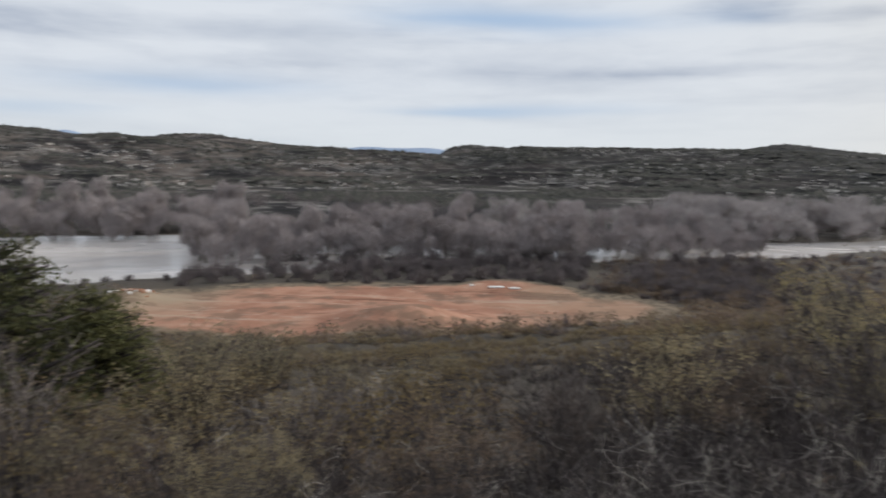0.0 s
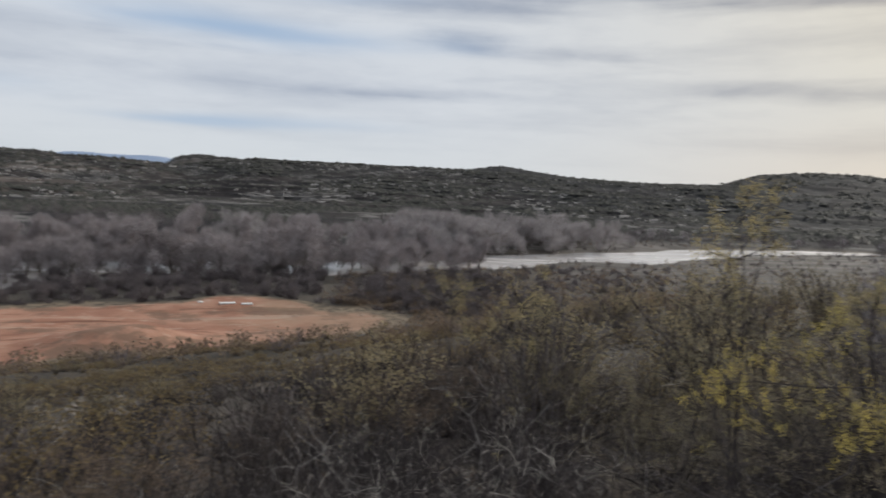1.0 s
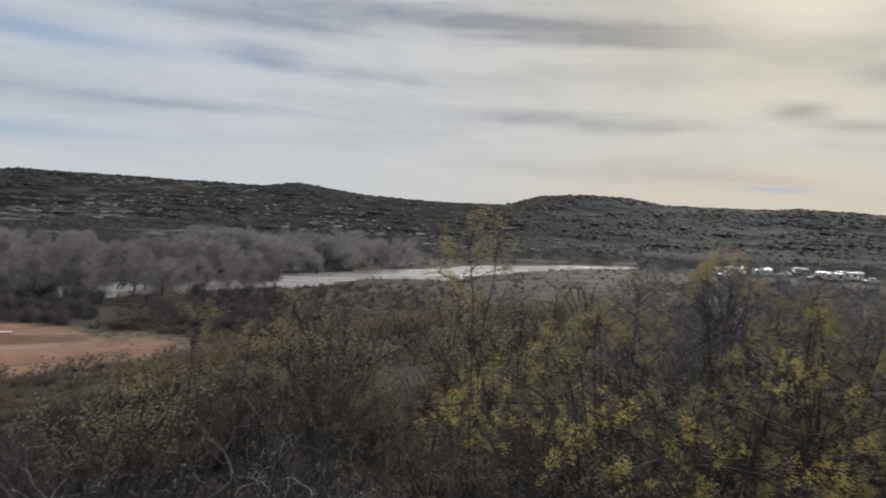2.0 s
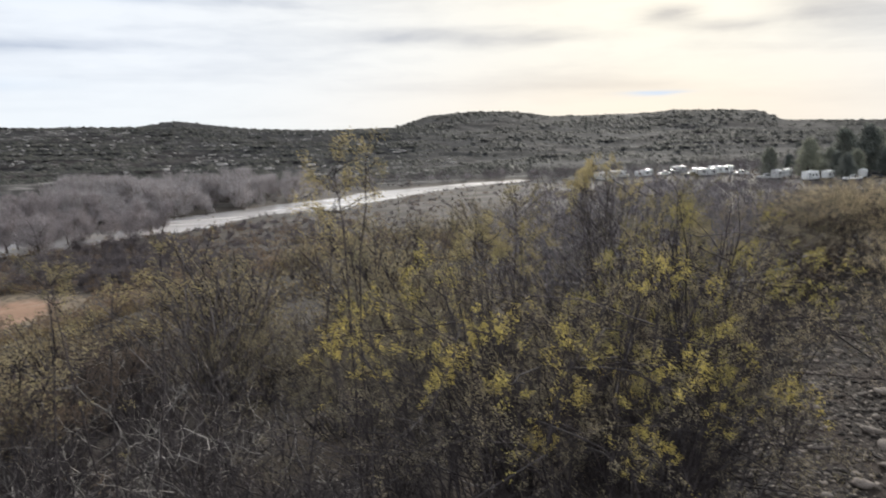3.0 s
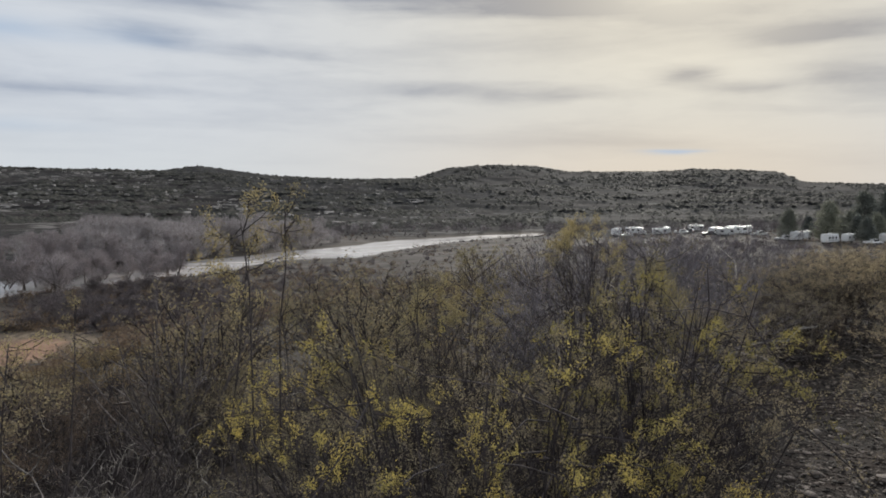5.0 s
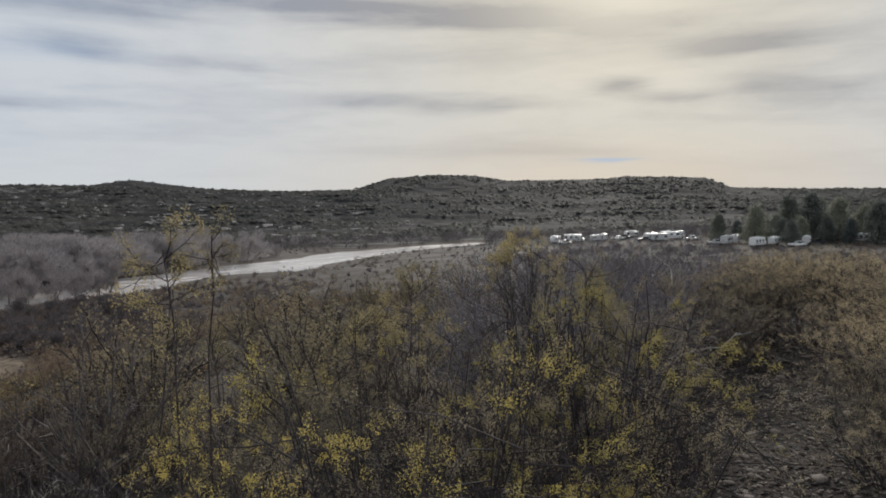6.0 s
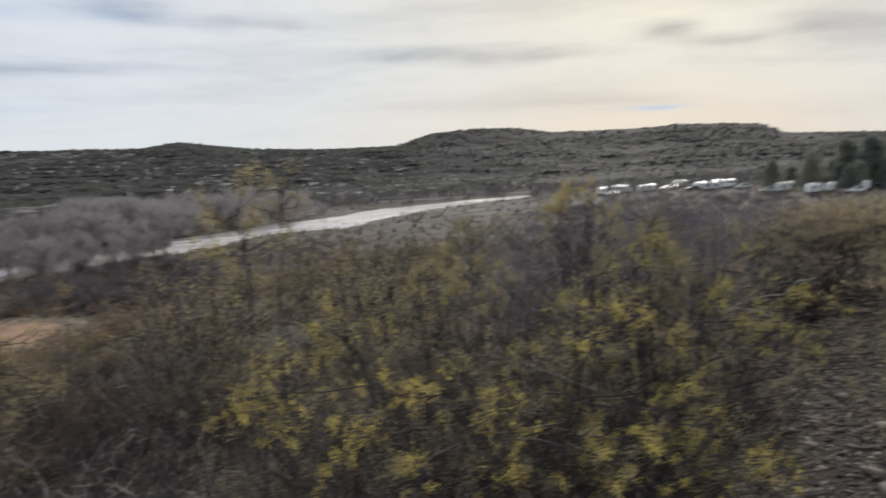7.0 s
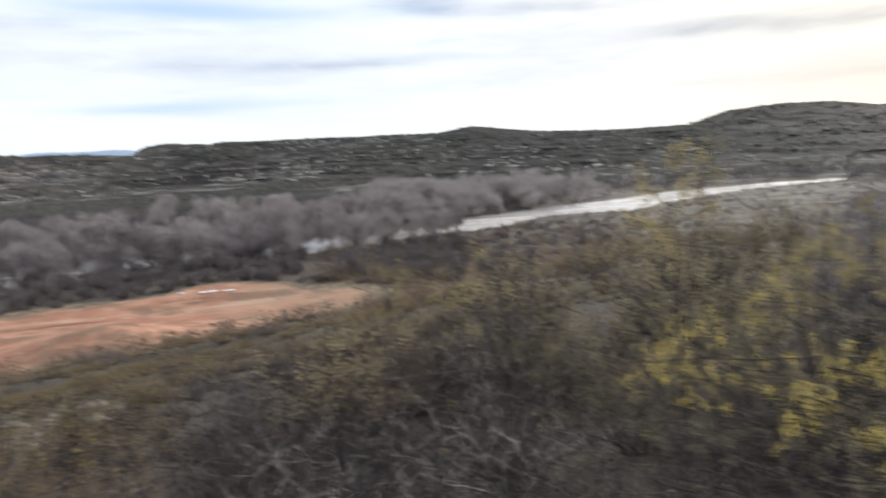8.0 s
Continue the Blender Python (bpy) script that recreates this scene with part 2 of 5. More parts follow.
def ground_material():
    m, n = material("desert_ground")
    pos = n.add("ShaderNodeTexCoord").outputs["Object"]
    zone = n.add("ShaderNodeSeparateColor", {0: n.add("ShaderNodeVertexColor", layer_name="zone").outputs["Color"]})
    far = n.add("ShaderNodeSeparateColor", {0: n.add("ShaderNodeVertexColor", layer_name="zone_far").outputs["Color"]})
    red, bar, path = zone.outputs[0], zone.outputs[1], zone.outputs[2]
    hill, wet = far.outputs[0], far.outputs[1]
    fine = n.noise(pos, 45.0, 5.0, 0.7)
    mid = n.noise(pos, 1.3, 5.0, 0.6)
    wide = n.noise(pos, 0.09, 6.0, 0.62)
    # bare soil with grit and dry litter
    soil = n.mix(n.ramp(fine, 0.35, 0.68), (0.035, 0.028, 0.024), (0.1, 0.085, 0.074))
    soil = n.mix(n.ramp(mid, 0.4, 0.65), soil, n.mix(fine, (0.075, 0.058, 0.043), (0.13, 0.105, 0.08)))
    # the trodden gravel path
    grit = n.add("ShaderNodeTexVoronoi", {"Vector": pos, "Scale": 60.0}, feature="F1")
    gravel = n.mix(grit.outputs["Color"], (0.016, 0.013, 0.011), (0.052, 0.043, 0.038))
    gravel = n.mix(n.ramp(mid, 0.45, 0.7), gravel, (0.04, 0.027, 0.021))
    col = n.mix(path, soil, gravel)
    # dry grass and litter on the slope and the flat
    dry = n.mix(n.ramp(wide, 0.35, 0.65), (0.066, 0.054, 0.042), (0.042, 0.036, 0.031))
    dry = n.mix(n.math("MULTIPLY", mid, 0.4), dry, (0.11, 0.096, 0.08))
    col = n.mix(far.outputs[2], col, dry)
    # red bulldozed soil
    edge = n.math("ADD", red, n.math("MULTIPLY", n.math("SUBTRACT", n.noise(pos, 0.16, 5.0, 0.6), 0.5), 0.9))
    earth = n.mix(n.ramp(n.noise(pos, 0.22, 6.0, 0.6), 0.4, 0.62), (0.40, 0.215, 0.145), (0.30, 0.145, 0.095))
    earth = n.mix(n.ramp(n.noise(pos, 0.6, 5.0, 0.6), 0.55, 0.75), earth, (0.44, 0.31, 0.23))
    ruts = n.noise(n.add("ShaderNodeMapping", {"Vector": pos, "Rotation": (0, 0, radians(-12)), "Scale": (0.035, 0.5, 1.0)}).outputs[0], 1.0, 5.0, 0.65, 0.8)
    earth = n.mix(n.ramp(ruts, 0.56, 0.64), earth, (0.19, 0.085, 0.055))
    earth = n.mix(n.ramp(ruts, 0.42, 0.34), earth, (0.43, 0.30, 0.225))
    px = n.add("ShaderNodeSeparateXYZ", {0: pos}).outputs[0]
    earth = n.mix(n.ramp(n.math("ADD", px, n.math("MULTIPLY", wide, 16.0)), -22.0, -36.0), earth, (0.30, 0.235, 0.165))
    earth = n.mix(n.math("MULTIPLY", n.ramp(n.math("ADD", px, n.math("MULTIPLY", n.noise(pos, 0.13, 4.0, 0.6), 26.0)), 9.0, 17.0), 0.5), earth, (0.27, 0.20, 0.135))
    weeds = n.math("MULTIPLY", n.ramp(n.noise(pos, 0.2, 6.0, 0.65), 0.5, 0.62), 0.7)
    earth = n.mix(weeds, earth, (0.15, 0.098, 0.068))
    tan = n.mix(wide, (0.17, 0.13, 0.09), (0.25, 0.195, 0.14))
    tan = n.mix(n.ramp(mid, 0.4, 0.66), tan, (0.085, 0.066, 0.048))
    col = n.mix(n.ramp(edge, 0.16, 0.36), col, tan)
    col = n.mix(n.ramp(edge, 0.45, 0.62), col, earth)
    # gravel bar
    streaks = n.add("ShaderNodeMapping", {"Vector": pos, "Rotation": (0, 0, radians(-22)), "Scale": (0.05, 0.22, 0.2)})
    bars = n.noise(streaks.outputs[0], 1.0, 6.0, 0.62)
    stones = n.mix(n.ramp(bars, 0.42, 0.62), (0.05, 0.043, 0.038), (0.125, 0.11, 0.1))
    col = n.mix(n.math("MULTIPLY", bar, n.ramp(bars, 0.3, 0.5)), col, stones)
    # mud at the water
    col = n.mix(n.ramp(wet, 0.3, 0.8), col, (0.10, 0.085, 0.07))
    # far hills: rock ledges between dark scrub
    z = n.add("ShaderNodeSeparateXYZ", {0: pos}).outputs[2]
    wob = n.math("ADD", n.math("MULTIPLY", z, 1.3), n.math("MULTIPLY", n.noise(pos, 0.02, 3.0, 0.5), 5.0))
    band = n.math("FRACT", wob)
    patch = n.noise(pos, 0.045, 6.0, 0.7)
    ledge = n.math("MULTIPLY", n.ramp(band, 0.35, 0.6), n.ramp(patch, 0.48, 0.62))
    scrub = n.mix(n.ramp(n.noise(pos, 0.12, 6.0, 0.7), 0.38, 0.62), (0.021, 0.0185, 0.019), (0.035, 0.0315, 0.0315))
    scrub = n.mix(n.ramp(n.noise(pos, 0.01, 4.0, 0.5), 0.4, 0.6), scrub, n.mix(0.5, scrub, (0.032, 0.034, 0.032)))
    strata = n.noise(n.add("ShaderNodeMapping", {"Vector": pos, "Scale": (0.006, 0.006, 0.42)}).outputs[0], 1.0, 4.0, 0.6)
    scrub = n.mix(n.ramp(strata, 0.45, 0.6), n.mix(1.0, scrub, (0.7, 0.72, 0.76), "MULTIPLY"), n.mix(1.0, scrub, (1.35, 1.3, 1.25), "MULTIPLY"))
    # more bare pinkish earth to the west; eastward, darker with haze blue painted in
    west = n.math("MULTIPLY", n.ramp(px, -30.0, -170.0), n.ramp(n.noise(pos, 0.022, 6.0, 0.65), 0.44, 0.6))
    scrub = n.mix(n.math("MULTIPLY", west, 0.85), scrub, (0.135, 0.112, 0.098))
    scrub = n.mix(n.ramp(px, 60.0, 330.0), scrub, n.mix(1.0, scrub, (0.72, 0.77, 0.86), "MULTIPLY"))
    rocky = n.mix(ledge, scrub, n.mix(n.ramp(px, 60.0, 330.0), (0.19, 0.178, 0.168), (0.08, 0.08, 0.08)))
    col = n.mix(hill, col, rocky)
    h = n.math("ADD", n.math("MULTIPLY", fine, 0.3), n.math("MULTIPLY", grit.outputs["Distance"], 0.7))
    finish(n, col, 0.95, h, 0.5, 0.02, n.math("SUBTRACT", 0.2, n.math("MULTIPLY", hill, 0.15)))
    return m


def water_material():
    m, n = material("muddy_river_water")
    pos = n.add("ShaderNodeTexCoord").outputs["Object"]
    sc = n.add("ShaderNodeMapping", {"Vector": pos, "Rotation": (0, 0, radians(-20)), "Scale": (0.35, 1.0, 1.0)})
    w = n.noise(sc.outputs[0], 0.8, 5.0, 0.6)
    swirl = n.noise(sc.outputs[0], 0.05, 4.0, 0.55, 0.6)
    col = n.mix(n.ramp(swirl, 0.35, 0.65), (0.47, 0.435, 0.41), (0.61, 0.57, 0.545))
    rough = n.add("ShaderNodeMapRange", {"Value": swirl, "From Min": 0.35, "From Max": 0.65, "To Min": 0.16, "To Max": 0.3}).outputs[0]
    finish(n, col, rough, w, 0.28, 0.12, 0.9)
    return m


GROUND_MAT, WATER_MAT = ground_material(), water_material()


# ---- mesh helpers ----
def mesh_of(name, verts, faces, mat, smooth=False):
    me = bpy.data.meshes.new(name)
    me.from_pydata([tuple(v) for v in verts], [], [tuple(f) for f in faces])
    for mm in (mat if isinstance(mat, (list, tuple)) else [mat]):
        me.materials.append(mm)
    if smooth:
        me.polygons.foreach_set("use_smooth", [True] * len(me.polygons))
    me.update()
    return me


def part(name, data, parent, label=""):
    """One mesh object under a thing or a part."""
    ob = new(name, data)
    ob.parent = parent
    if label:
        tagged(ob, label)
    return ob


def bm_mesh(name, bm, mat, smooth=False):
    me = bpy.data.meshes.new(name)
    bm.to_mesh(me)
    bm.free()
    me.materials.append(mat)
    if smooth:
        me.polygons.foreach_set("use_smooth", [True] * len(me.polygons))
    return me


class Soup:
    """Gathers tubes, leaves and lumps into one mesh."""

    def __init__(self):
        self.v, self.f = [], []

    def tube(self, pts, r0, r1, sides=3):
        n, base = len(pts), len(self.v)
        for i, p in enumerate(pts):
            a = pts[min(i + 1, n - 1)] - pts[max(i - 1, 0)]
            a = a / (np.linalg.norm(a) + 1e-9)
            u = np.cross(a, (0.31, 0.87, 0.38))
            u /= np.linalg.norm(u) + 1e-9
            w = np.cross(a, u)
            r = r0 + (r1 - r0) * i / (n - 1)
            for k in range(sides):
                q = 2 * math.pi * k / sides
                self.v.append(p + r * (math.cos(q) * u + math.sin(q) * w))
        for i in range(n - 1):
            for k in range(sides):
                a, b = base + i * sides + k, base + i * sides + (k + 1) % sides
                self.f.append((a, b, b + sides, a + sides))
        self.f.append(tuple(base + (n - 1) * sides + k for k in range(sides)))

    def leaf(self, p, way, side, length, width):
        b = len(self.v)
        self.v += [p, p + way * length * 0.5 + side * width * 0.5, p + way * length, p + way * length * 0.5 - side * width * 0.5]
        self.f.append((b, b + 1, b + 2, b + 3))

    def blade(self, a, b, side, width):
        """A thin twig: one long triangle."""
        i = len(self.v)
        self.v += [a - side * width, a + side * width, b]
        self.f.append((i, i + 1, i + 2))

    def lump(self, verts, faces):
        b = len(self.v)
        self.v += list(verts)
        self.f += [tuple(b + i for i in f) for f in faces]

    def mesh(self, name, mat, smooth=False):
        return mesh_of(name, self.v, self.f, mat, smooth)


def unit(v):
    return v / (np.linalg.norm(v) + 1e-9)


def rand_dir(rng):
    return unit(rng.normal(size=3))


def bend(rng, p, way, length, steps, wobble, lift=0.0):
    """A crooked line of points from p."""
    out, d = [p], way
    for _ in range(steps):
        d = unit(d + rng.normal(size=3) * wobble + np.array((0, 0, lift)))
        out.append(out[-1] + d * length / steps)
    return out


# ---- the lie of the land ----
_lat = np.random.default_rng(11).random((256, 256))


def vnoise(x, y, scale):
    x, y = np.asarray(x) * scale + 37.2, np.asarray(y) * scale + 91.7
    i, j = np.floor(x).astype(int), np.floor(y).astype(int)
    fx, fy = x - i, y - j
    fx, fy = fx * fx * (3 - 2 * fx), fy * fy * (3 - 2 * fy)
    g = lambda a, b: _lat[a % 256, b % 256]
    return (g(i, j) * (1 - fx) + g(i + 1, j) * fx) * (1 - fy) + (g(i, j + 1) * (1 - fx) + g(i + 1, j + 1) * fx) * fy - 0.5


def fbm(x, y, scale, octaves=4):
    return sum(vnoise(x, y, scale * 2.1 ** k) * 0.5 ** k for k in range(octaves))


def smooth(a, b, x):
    t = np.clip((np.asarray(x, float) - a) / (b - a), 0, 1)
    return t * t * (3 - 2 * t)


def softmax(a, b, k):
    return np.logaddexp(a / k, b / k) * k


WATER = -16.0
RIVER = [(-330, 90), (-230, 60), (-150, 92), (-88, 114), (-66, 123), (-50, 125), (-36, 128), (0, 137), (24, 142), (50, 155), (69, 164), (86, 166), (106, 174), (135, 191), (172, 196), (200, 198)]
RIVER_HALF = [16, 16, 22, 31, 29, 23, 13, 11, 11, 11, 9, 12, 11, 9, 6, 4]
SKY_AZ = [-60, -45, -38, -36, -33.4, -31.3, -29.4, -27, -24.5, -21.4, -15, -11, -6.8, -6.5, -4.9, -1.6, 1.2, 5, 9.2, 16, 17.3, 18.7, 20.8, 24.3, 29.5, 35.0, 38, 41.5, 44.7, 47.3, 55.2, 56.3, 62.3, 64.2, 69, 75, 90, 100]
SKY_EL = [1.5, 1.7, 1.85, 1.8, 1.4, 1.6, 1.33, 1.6, 1.68, 1.22, 0.62, 0.42, 0.38, 0.85, 1.18, 0.95, 1.08, 1.07, 1.03, 1.02, 1.25, 1.46, 1.2, 0.77, 0.57, 0.7, 1.6, 1.84, 1.75, 1.35, 1.42, 1.6, 1.42, 0.67, 0.52, 0.5, 0.5, 0.5]
NEAR_AZ = [-60, -30, -15, -6, 0, 9, 16, 24, 35, 45, 55, 65, 75, 100]
NEAR_EL = [1.3, 1.2, 0.6, 0.3, 0.9, 0.95, 0.85, 0.6, 0.35, 0.2, 0.0, -0.2, -0.2, -0.2]
FOOT_AZ, FOOT_R = [-60, -38, -23, -5, 15, 30, 45, 60, 100], [230, 250, 300, 245, 240, 275, 320, 340, 340]


def river_gap(x, y):
    """Distance beyond the bank: negative in the water."""
    best = np.full(np.shape(x), 1e9)
    for (ax, ay), (bx, by), wa, wb in zip(RIVER, RIVER[1:], RIVER_HALF, RIVER_HALF[1:]):
        dx, dy = bx - ax, by - ay
        t = np.clip(((x - ax) * dx + (y - ay) * dy) / (dx * dx + dy * dy), 0, 1)
        best = np.minimum(best, np.hypot(x - ax - t * dx, y - ay - t * dy) - wa - (wb - wa) * t)
    return best + fbm(x, y, 0.07, 3) * 5


def along(x, y):
    """Metres along the foot path and to its left."""
    return 0.927 * x + 0.375 * y, -0.375 * x + 0.927 * y


def clearing(x, y):
    """1 within the red clearing, 0 outside."""
    e = np.hypot((x + 15.5) / 32.5, (y - 76 - 0.12 * x) / 15)
    e2 = np.hypot((x + 2) / 11, (y - 81) / 11)
    return 1 - smooth(0.55, 1.25, np.minimum(e, e2))


def land(x, y):
    x, y = np.asarray(x, float), np.asarray(y, float)
    r, az = np.hypot(x, y), np.degrees(np.arctan2(x, y))
    u, s = along(x, y)
    d = softmax(s - 2.0, 0.8 * (u - 12.0), 1.5)
    top = -0.24 * softmax(d, 0.0 * d, 1.0) + 0.02
    rough = fbm(x, y, 0.12, 4) * 0.9 * smooth(4, 25, r) + fbm(x, y, 0.9, 3) * 0.10 * smooth(0.8, 2.5, np.abs(s) + 0.25 * r)
    floor = -14.2 - 0.9 * smooth(90, 130, r) + 2.9 * smooth(125, 175, u) * smooth(75, 35, s)
    z = softmax(top + rough, floor + 0.35 * rough, 0.5)
    # mounds of pushed-up earth on the clearing
    for mx, my, mr, mh in ((-13, 66, 5, 1.5), (-9, 68, 3.5, 1.0), (-44, 74, 3, 0.9), (-2, 90, 6, 0.7)):
        z = z + mh * np.exp(-((x - mx) ** 2 + (y - my) ** 2) / mr ** 2)
    gap = river_gap(x, y)
    z = np.minimum(z, np.maximum(WATER + 0.13 * gap, -18.0) + 40 * smooth(8, 45, gap))
    # hills beyond the river
    foot = np.interp(az, FOOT_AZ, FOOT_R) + 25 * fbm(x, y, 0.012, 3)
    ridge = 0.5 * np.interp(az, SKY_AZ, SKY_EL) + 0.25 * (np.interp(az - 0.3, SKY_AZ, SKY_EL) + np.interp(az + 0.3, SKY_AZ, SKY_EL))
    near = np.minimum(np.interp(az, NEAR_AZ, NEAR_EL), ridge)
    e0 = np.degrees(np.arctan2(-15.3 - 1.6, foot))
    k = np.clip((r - foot) / (720 - foot), 0, 1)
    el = e0 + (near - e0) * (0.75 * k + 0.25 * smooth(0, 1, k))
    el = el - 0.12 * smooth(720, 820, r) * smooth(1000, 860, r)
    el = el + (ridge - near) * smooth(860, 1150, r)
    el = el - 0.5 * smooth(1170, 1500, r) - 0.6 * smooth(1500, 4000, r)
    zh = 1.6 + r * np.tan(np.radians(el))
    mask = smooth(0, 60, r - foot)
    zh = zh + fbm(x, y, 0.02, 5) * 5.0 * mask * smooth(1150, 800, r) + fbm(x, y, 0.05, 3) * 0.6 * mask
    step = 2.6
    ph = zh / step + 1.2 * fbm(x, y, 0.008, 2)
    zh = zh + mask * step * 0.75 * (smooth(0.36, 0.64, ph - np.floor(ph)) - (ph - np.floor(ph)))
    side = smooth(-80, -55, az) * smooth(110, 92, az)
    return np.where(r > foot, z + (np.maximum(zh, z) - z) * side, z)


def ground():
    az = np.concatenate([np.arange(-52, 86, 0.36), np.arange(86, 308, 3.0)])
    rad = [0.0]
    q = 0.35
    while q < 4700:
        rad.append(q)
        q *= 1.028 if q < 200 or q > 1250 else 1.011
    rad = np.array(rad[1:])
    A, Rr = np.meshgrid(np.radians(az), rad)
    X, Y = Rr * np.sin(A), Rr * np.cos(A)
    Z = land(X, Y)
    na, nr = len(az), len(rad)
    verts = np.stack([X.ravel(), Y.ravel(), Z.ravel()], 1)
    i, j = np.meshgrid(np.arange(nr - 1), np.arange(na), indexing="ij")
    j2 = (j + 1) % na
    quads = np.stack([i * na + j, i * na + j2, (i + 1) * na + j2, (i + 1) * na + j], -1).reshape(-1, 4)[:, ::-1]
    centre = len(verts)
    verts = np.vstack([verts, [0, 0, float(land(0.0, 0.0))]])
    faces = quads.tolist() + [(centre, k, (k + 1) % na) for k in range(na)][::1]
    me = mesh_of("ground", verts.tolist(), faces, GROUND_MAT, True)
    x, y = verts[:, 0], verts[:, 1]
    r, a = np.hypot(x, y), np.degrees(np.arctan2(x, y))
    u, s = along(x, y)
    red = clearing(x, y)
    gap = river_gap(x, y)
    bar = smooth(20, 27, a) * smooth(60, 48, a) * smooth(95, 125, r) * smooth(260, 235, r) * smooth(-2, 1, gap)
    path = smooth(-0.85, -0.6, s) * smooth(0.5, 0.25, s) * smooth(30, 14, u)
    foot = np.interp(a, FOOT_AZ, FOOT_R)
    hill = smooth(-115, -60, r - foot) * smooth(2, 8, gap) * (1 - bar)
    wet = smooth(4, 0, gap) * (r > 60)
    dry = smooth(5, 14, r)
    zero = np.ones_like(r)
    for nm, cols in (("zone", (red, bar, path, zero)), ("zone_far", (hill, wet, dry, zero))):
        at = me.color_attributes.new(nm, "FLOAT_COLOR", "POINT")
        at.data.foreach_set("color", np.stack(cols, 1).astype(np.float32).ravel())
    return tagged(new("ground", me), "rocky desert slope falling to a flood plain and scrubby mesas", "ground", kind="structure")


GROUND = ground()


def river():
    xs, ys = np.linspace(-420, 460, 45), np.linspace(30, 300, 20)
    verts = [(x, y, WATER) for y in ys for x in xs]
    nx = len(xs)
    faces = [(j * nx + i, j * nx + i + 1, (j + 1) * nx + i + 1, (j + 1) * nx + i) for j in range(len(ys) - 1) for i in range(nx - 1)]
    return tagged(new("water", mesh_of("water", verts, faces, WATER_MAT)), "broad muddy river in flood reflecting the pale sky", "river", kind="structure")


river()


def mountains():
    az = np.radians(np.arange(-60, 20, 0.4))
    v, f = [], []
    for k, q in enumerate(az):
        d = math.degrees(q)
        e = 0.55 + 0.42 * math.exp(-((d + 12.2) / 2.6) ** 2) + 0.36 * math.exp(-((d + 8) / 2.0) ** 2) + 1.2 * math.exp(-((d + 34.2) / 2.2) ** 2) + 0.12 * float(vnoise(d, 3.0, 0.9))
        for rr, ee in ((4300, -0.6), (4450, e * 0.55), (4600, e)):
            v.append((rr * math.sin(q), rr * math.cos(q), rr * math.tan(math.radians(ee))))
    for k in range(len(az) - 1):
        for m in range(2):
            a = k * 3 + m
            f.append((a, a + 3, a + 4, a + 1))
    tagged(new("backdrop", mesh_of("backdrop", v, f, MOUNTAIN, True)), "far mountain range on the horizon, coloured with blue haze", "mountains", kind="structure")


mountains()


def at_ground(x, y, turn=0.0, size=1.0, sink=0.0, tall=1.0):
    return pose(x, y, float(land(x, y)) - sink, 0, 0, turn) @ Matrix.Diagonal((size, size, size * tall, 1))


def empty_thing(name, label, category, group=""):
    return tagged(new(name), label, category, group)


# ---- shrubs near the path ----
def leaf_cluster(soup, rng, a, b, count, size, spread):
    """A dense spray of small leaves along a twig from a to b."""
    way = unit(b - a)
    for _ in range(count):
        p = a + (b - a) * rng.random() ** 0.8 + rng.normal(size=3) * spread
        d = unit(way * 0.7 + rand_dir(rng))
        soup.leaf(p, d, unit(np.cross(d, rand_dir(rng))), size * rng.uniform(0.7, 1.3), size * rng.uniform(0.4, 0.65))


def spaced(rng, tips, count, apart):
    """Twigs whose ends keep apart; whole sprays are favoured over single twigs."""
    ends = np.array([t[-1] for t in tips])
    key = np.array([float(vnoise(e[0] * 6 + e[2] * 3, e[1] * 6, 1.0)) for e in ends]) + rng.normal(size=len(tips)) * 0.22
    got = []
    for i in np.argsort(-key):
        if len(got) >= count:
            break
        if not got or np.min(np.sum((ends[got] - ends[i]) ** 2, 1)) > apart ** 2:
            got.append(i)
    return [tips[i] for i in got]


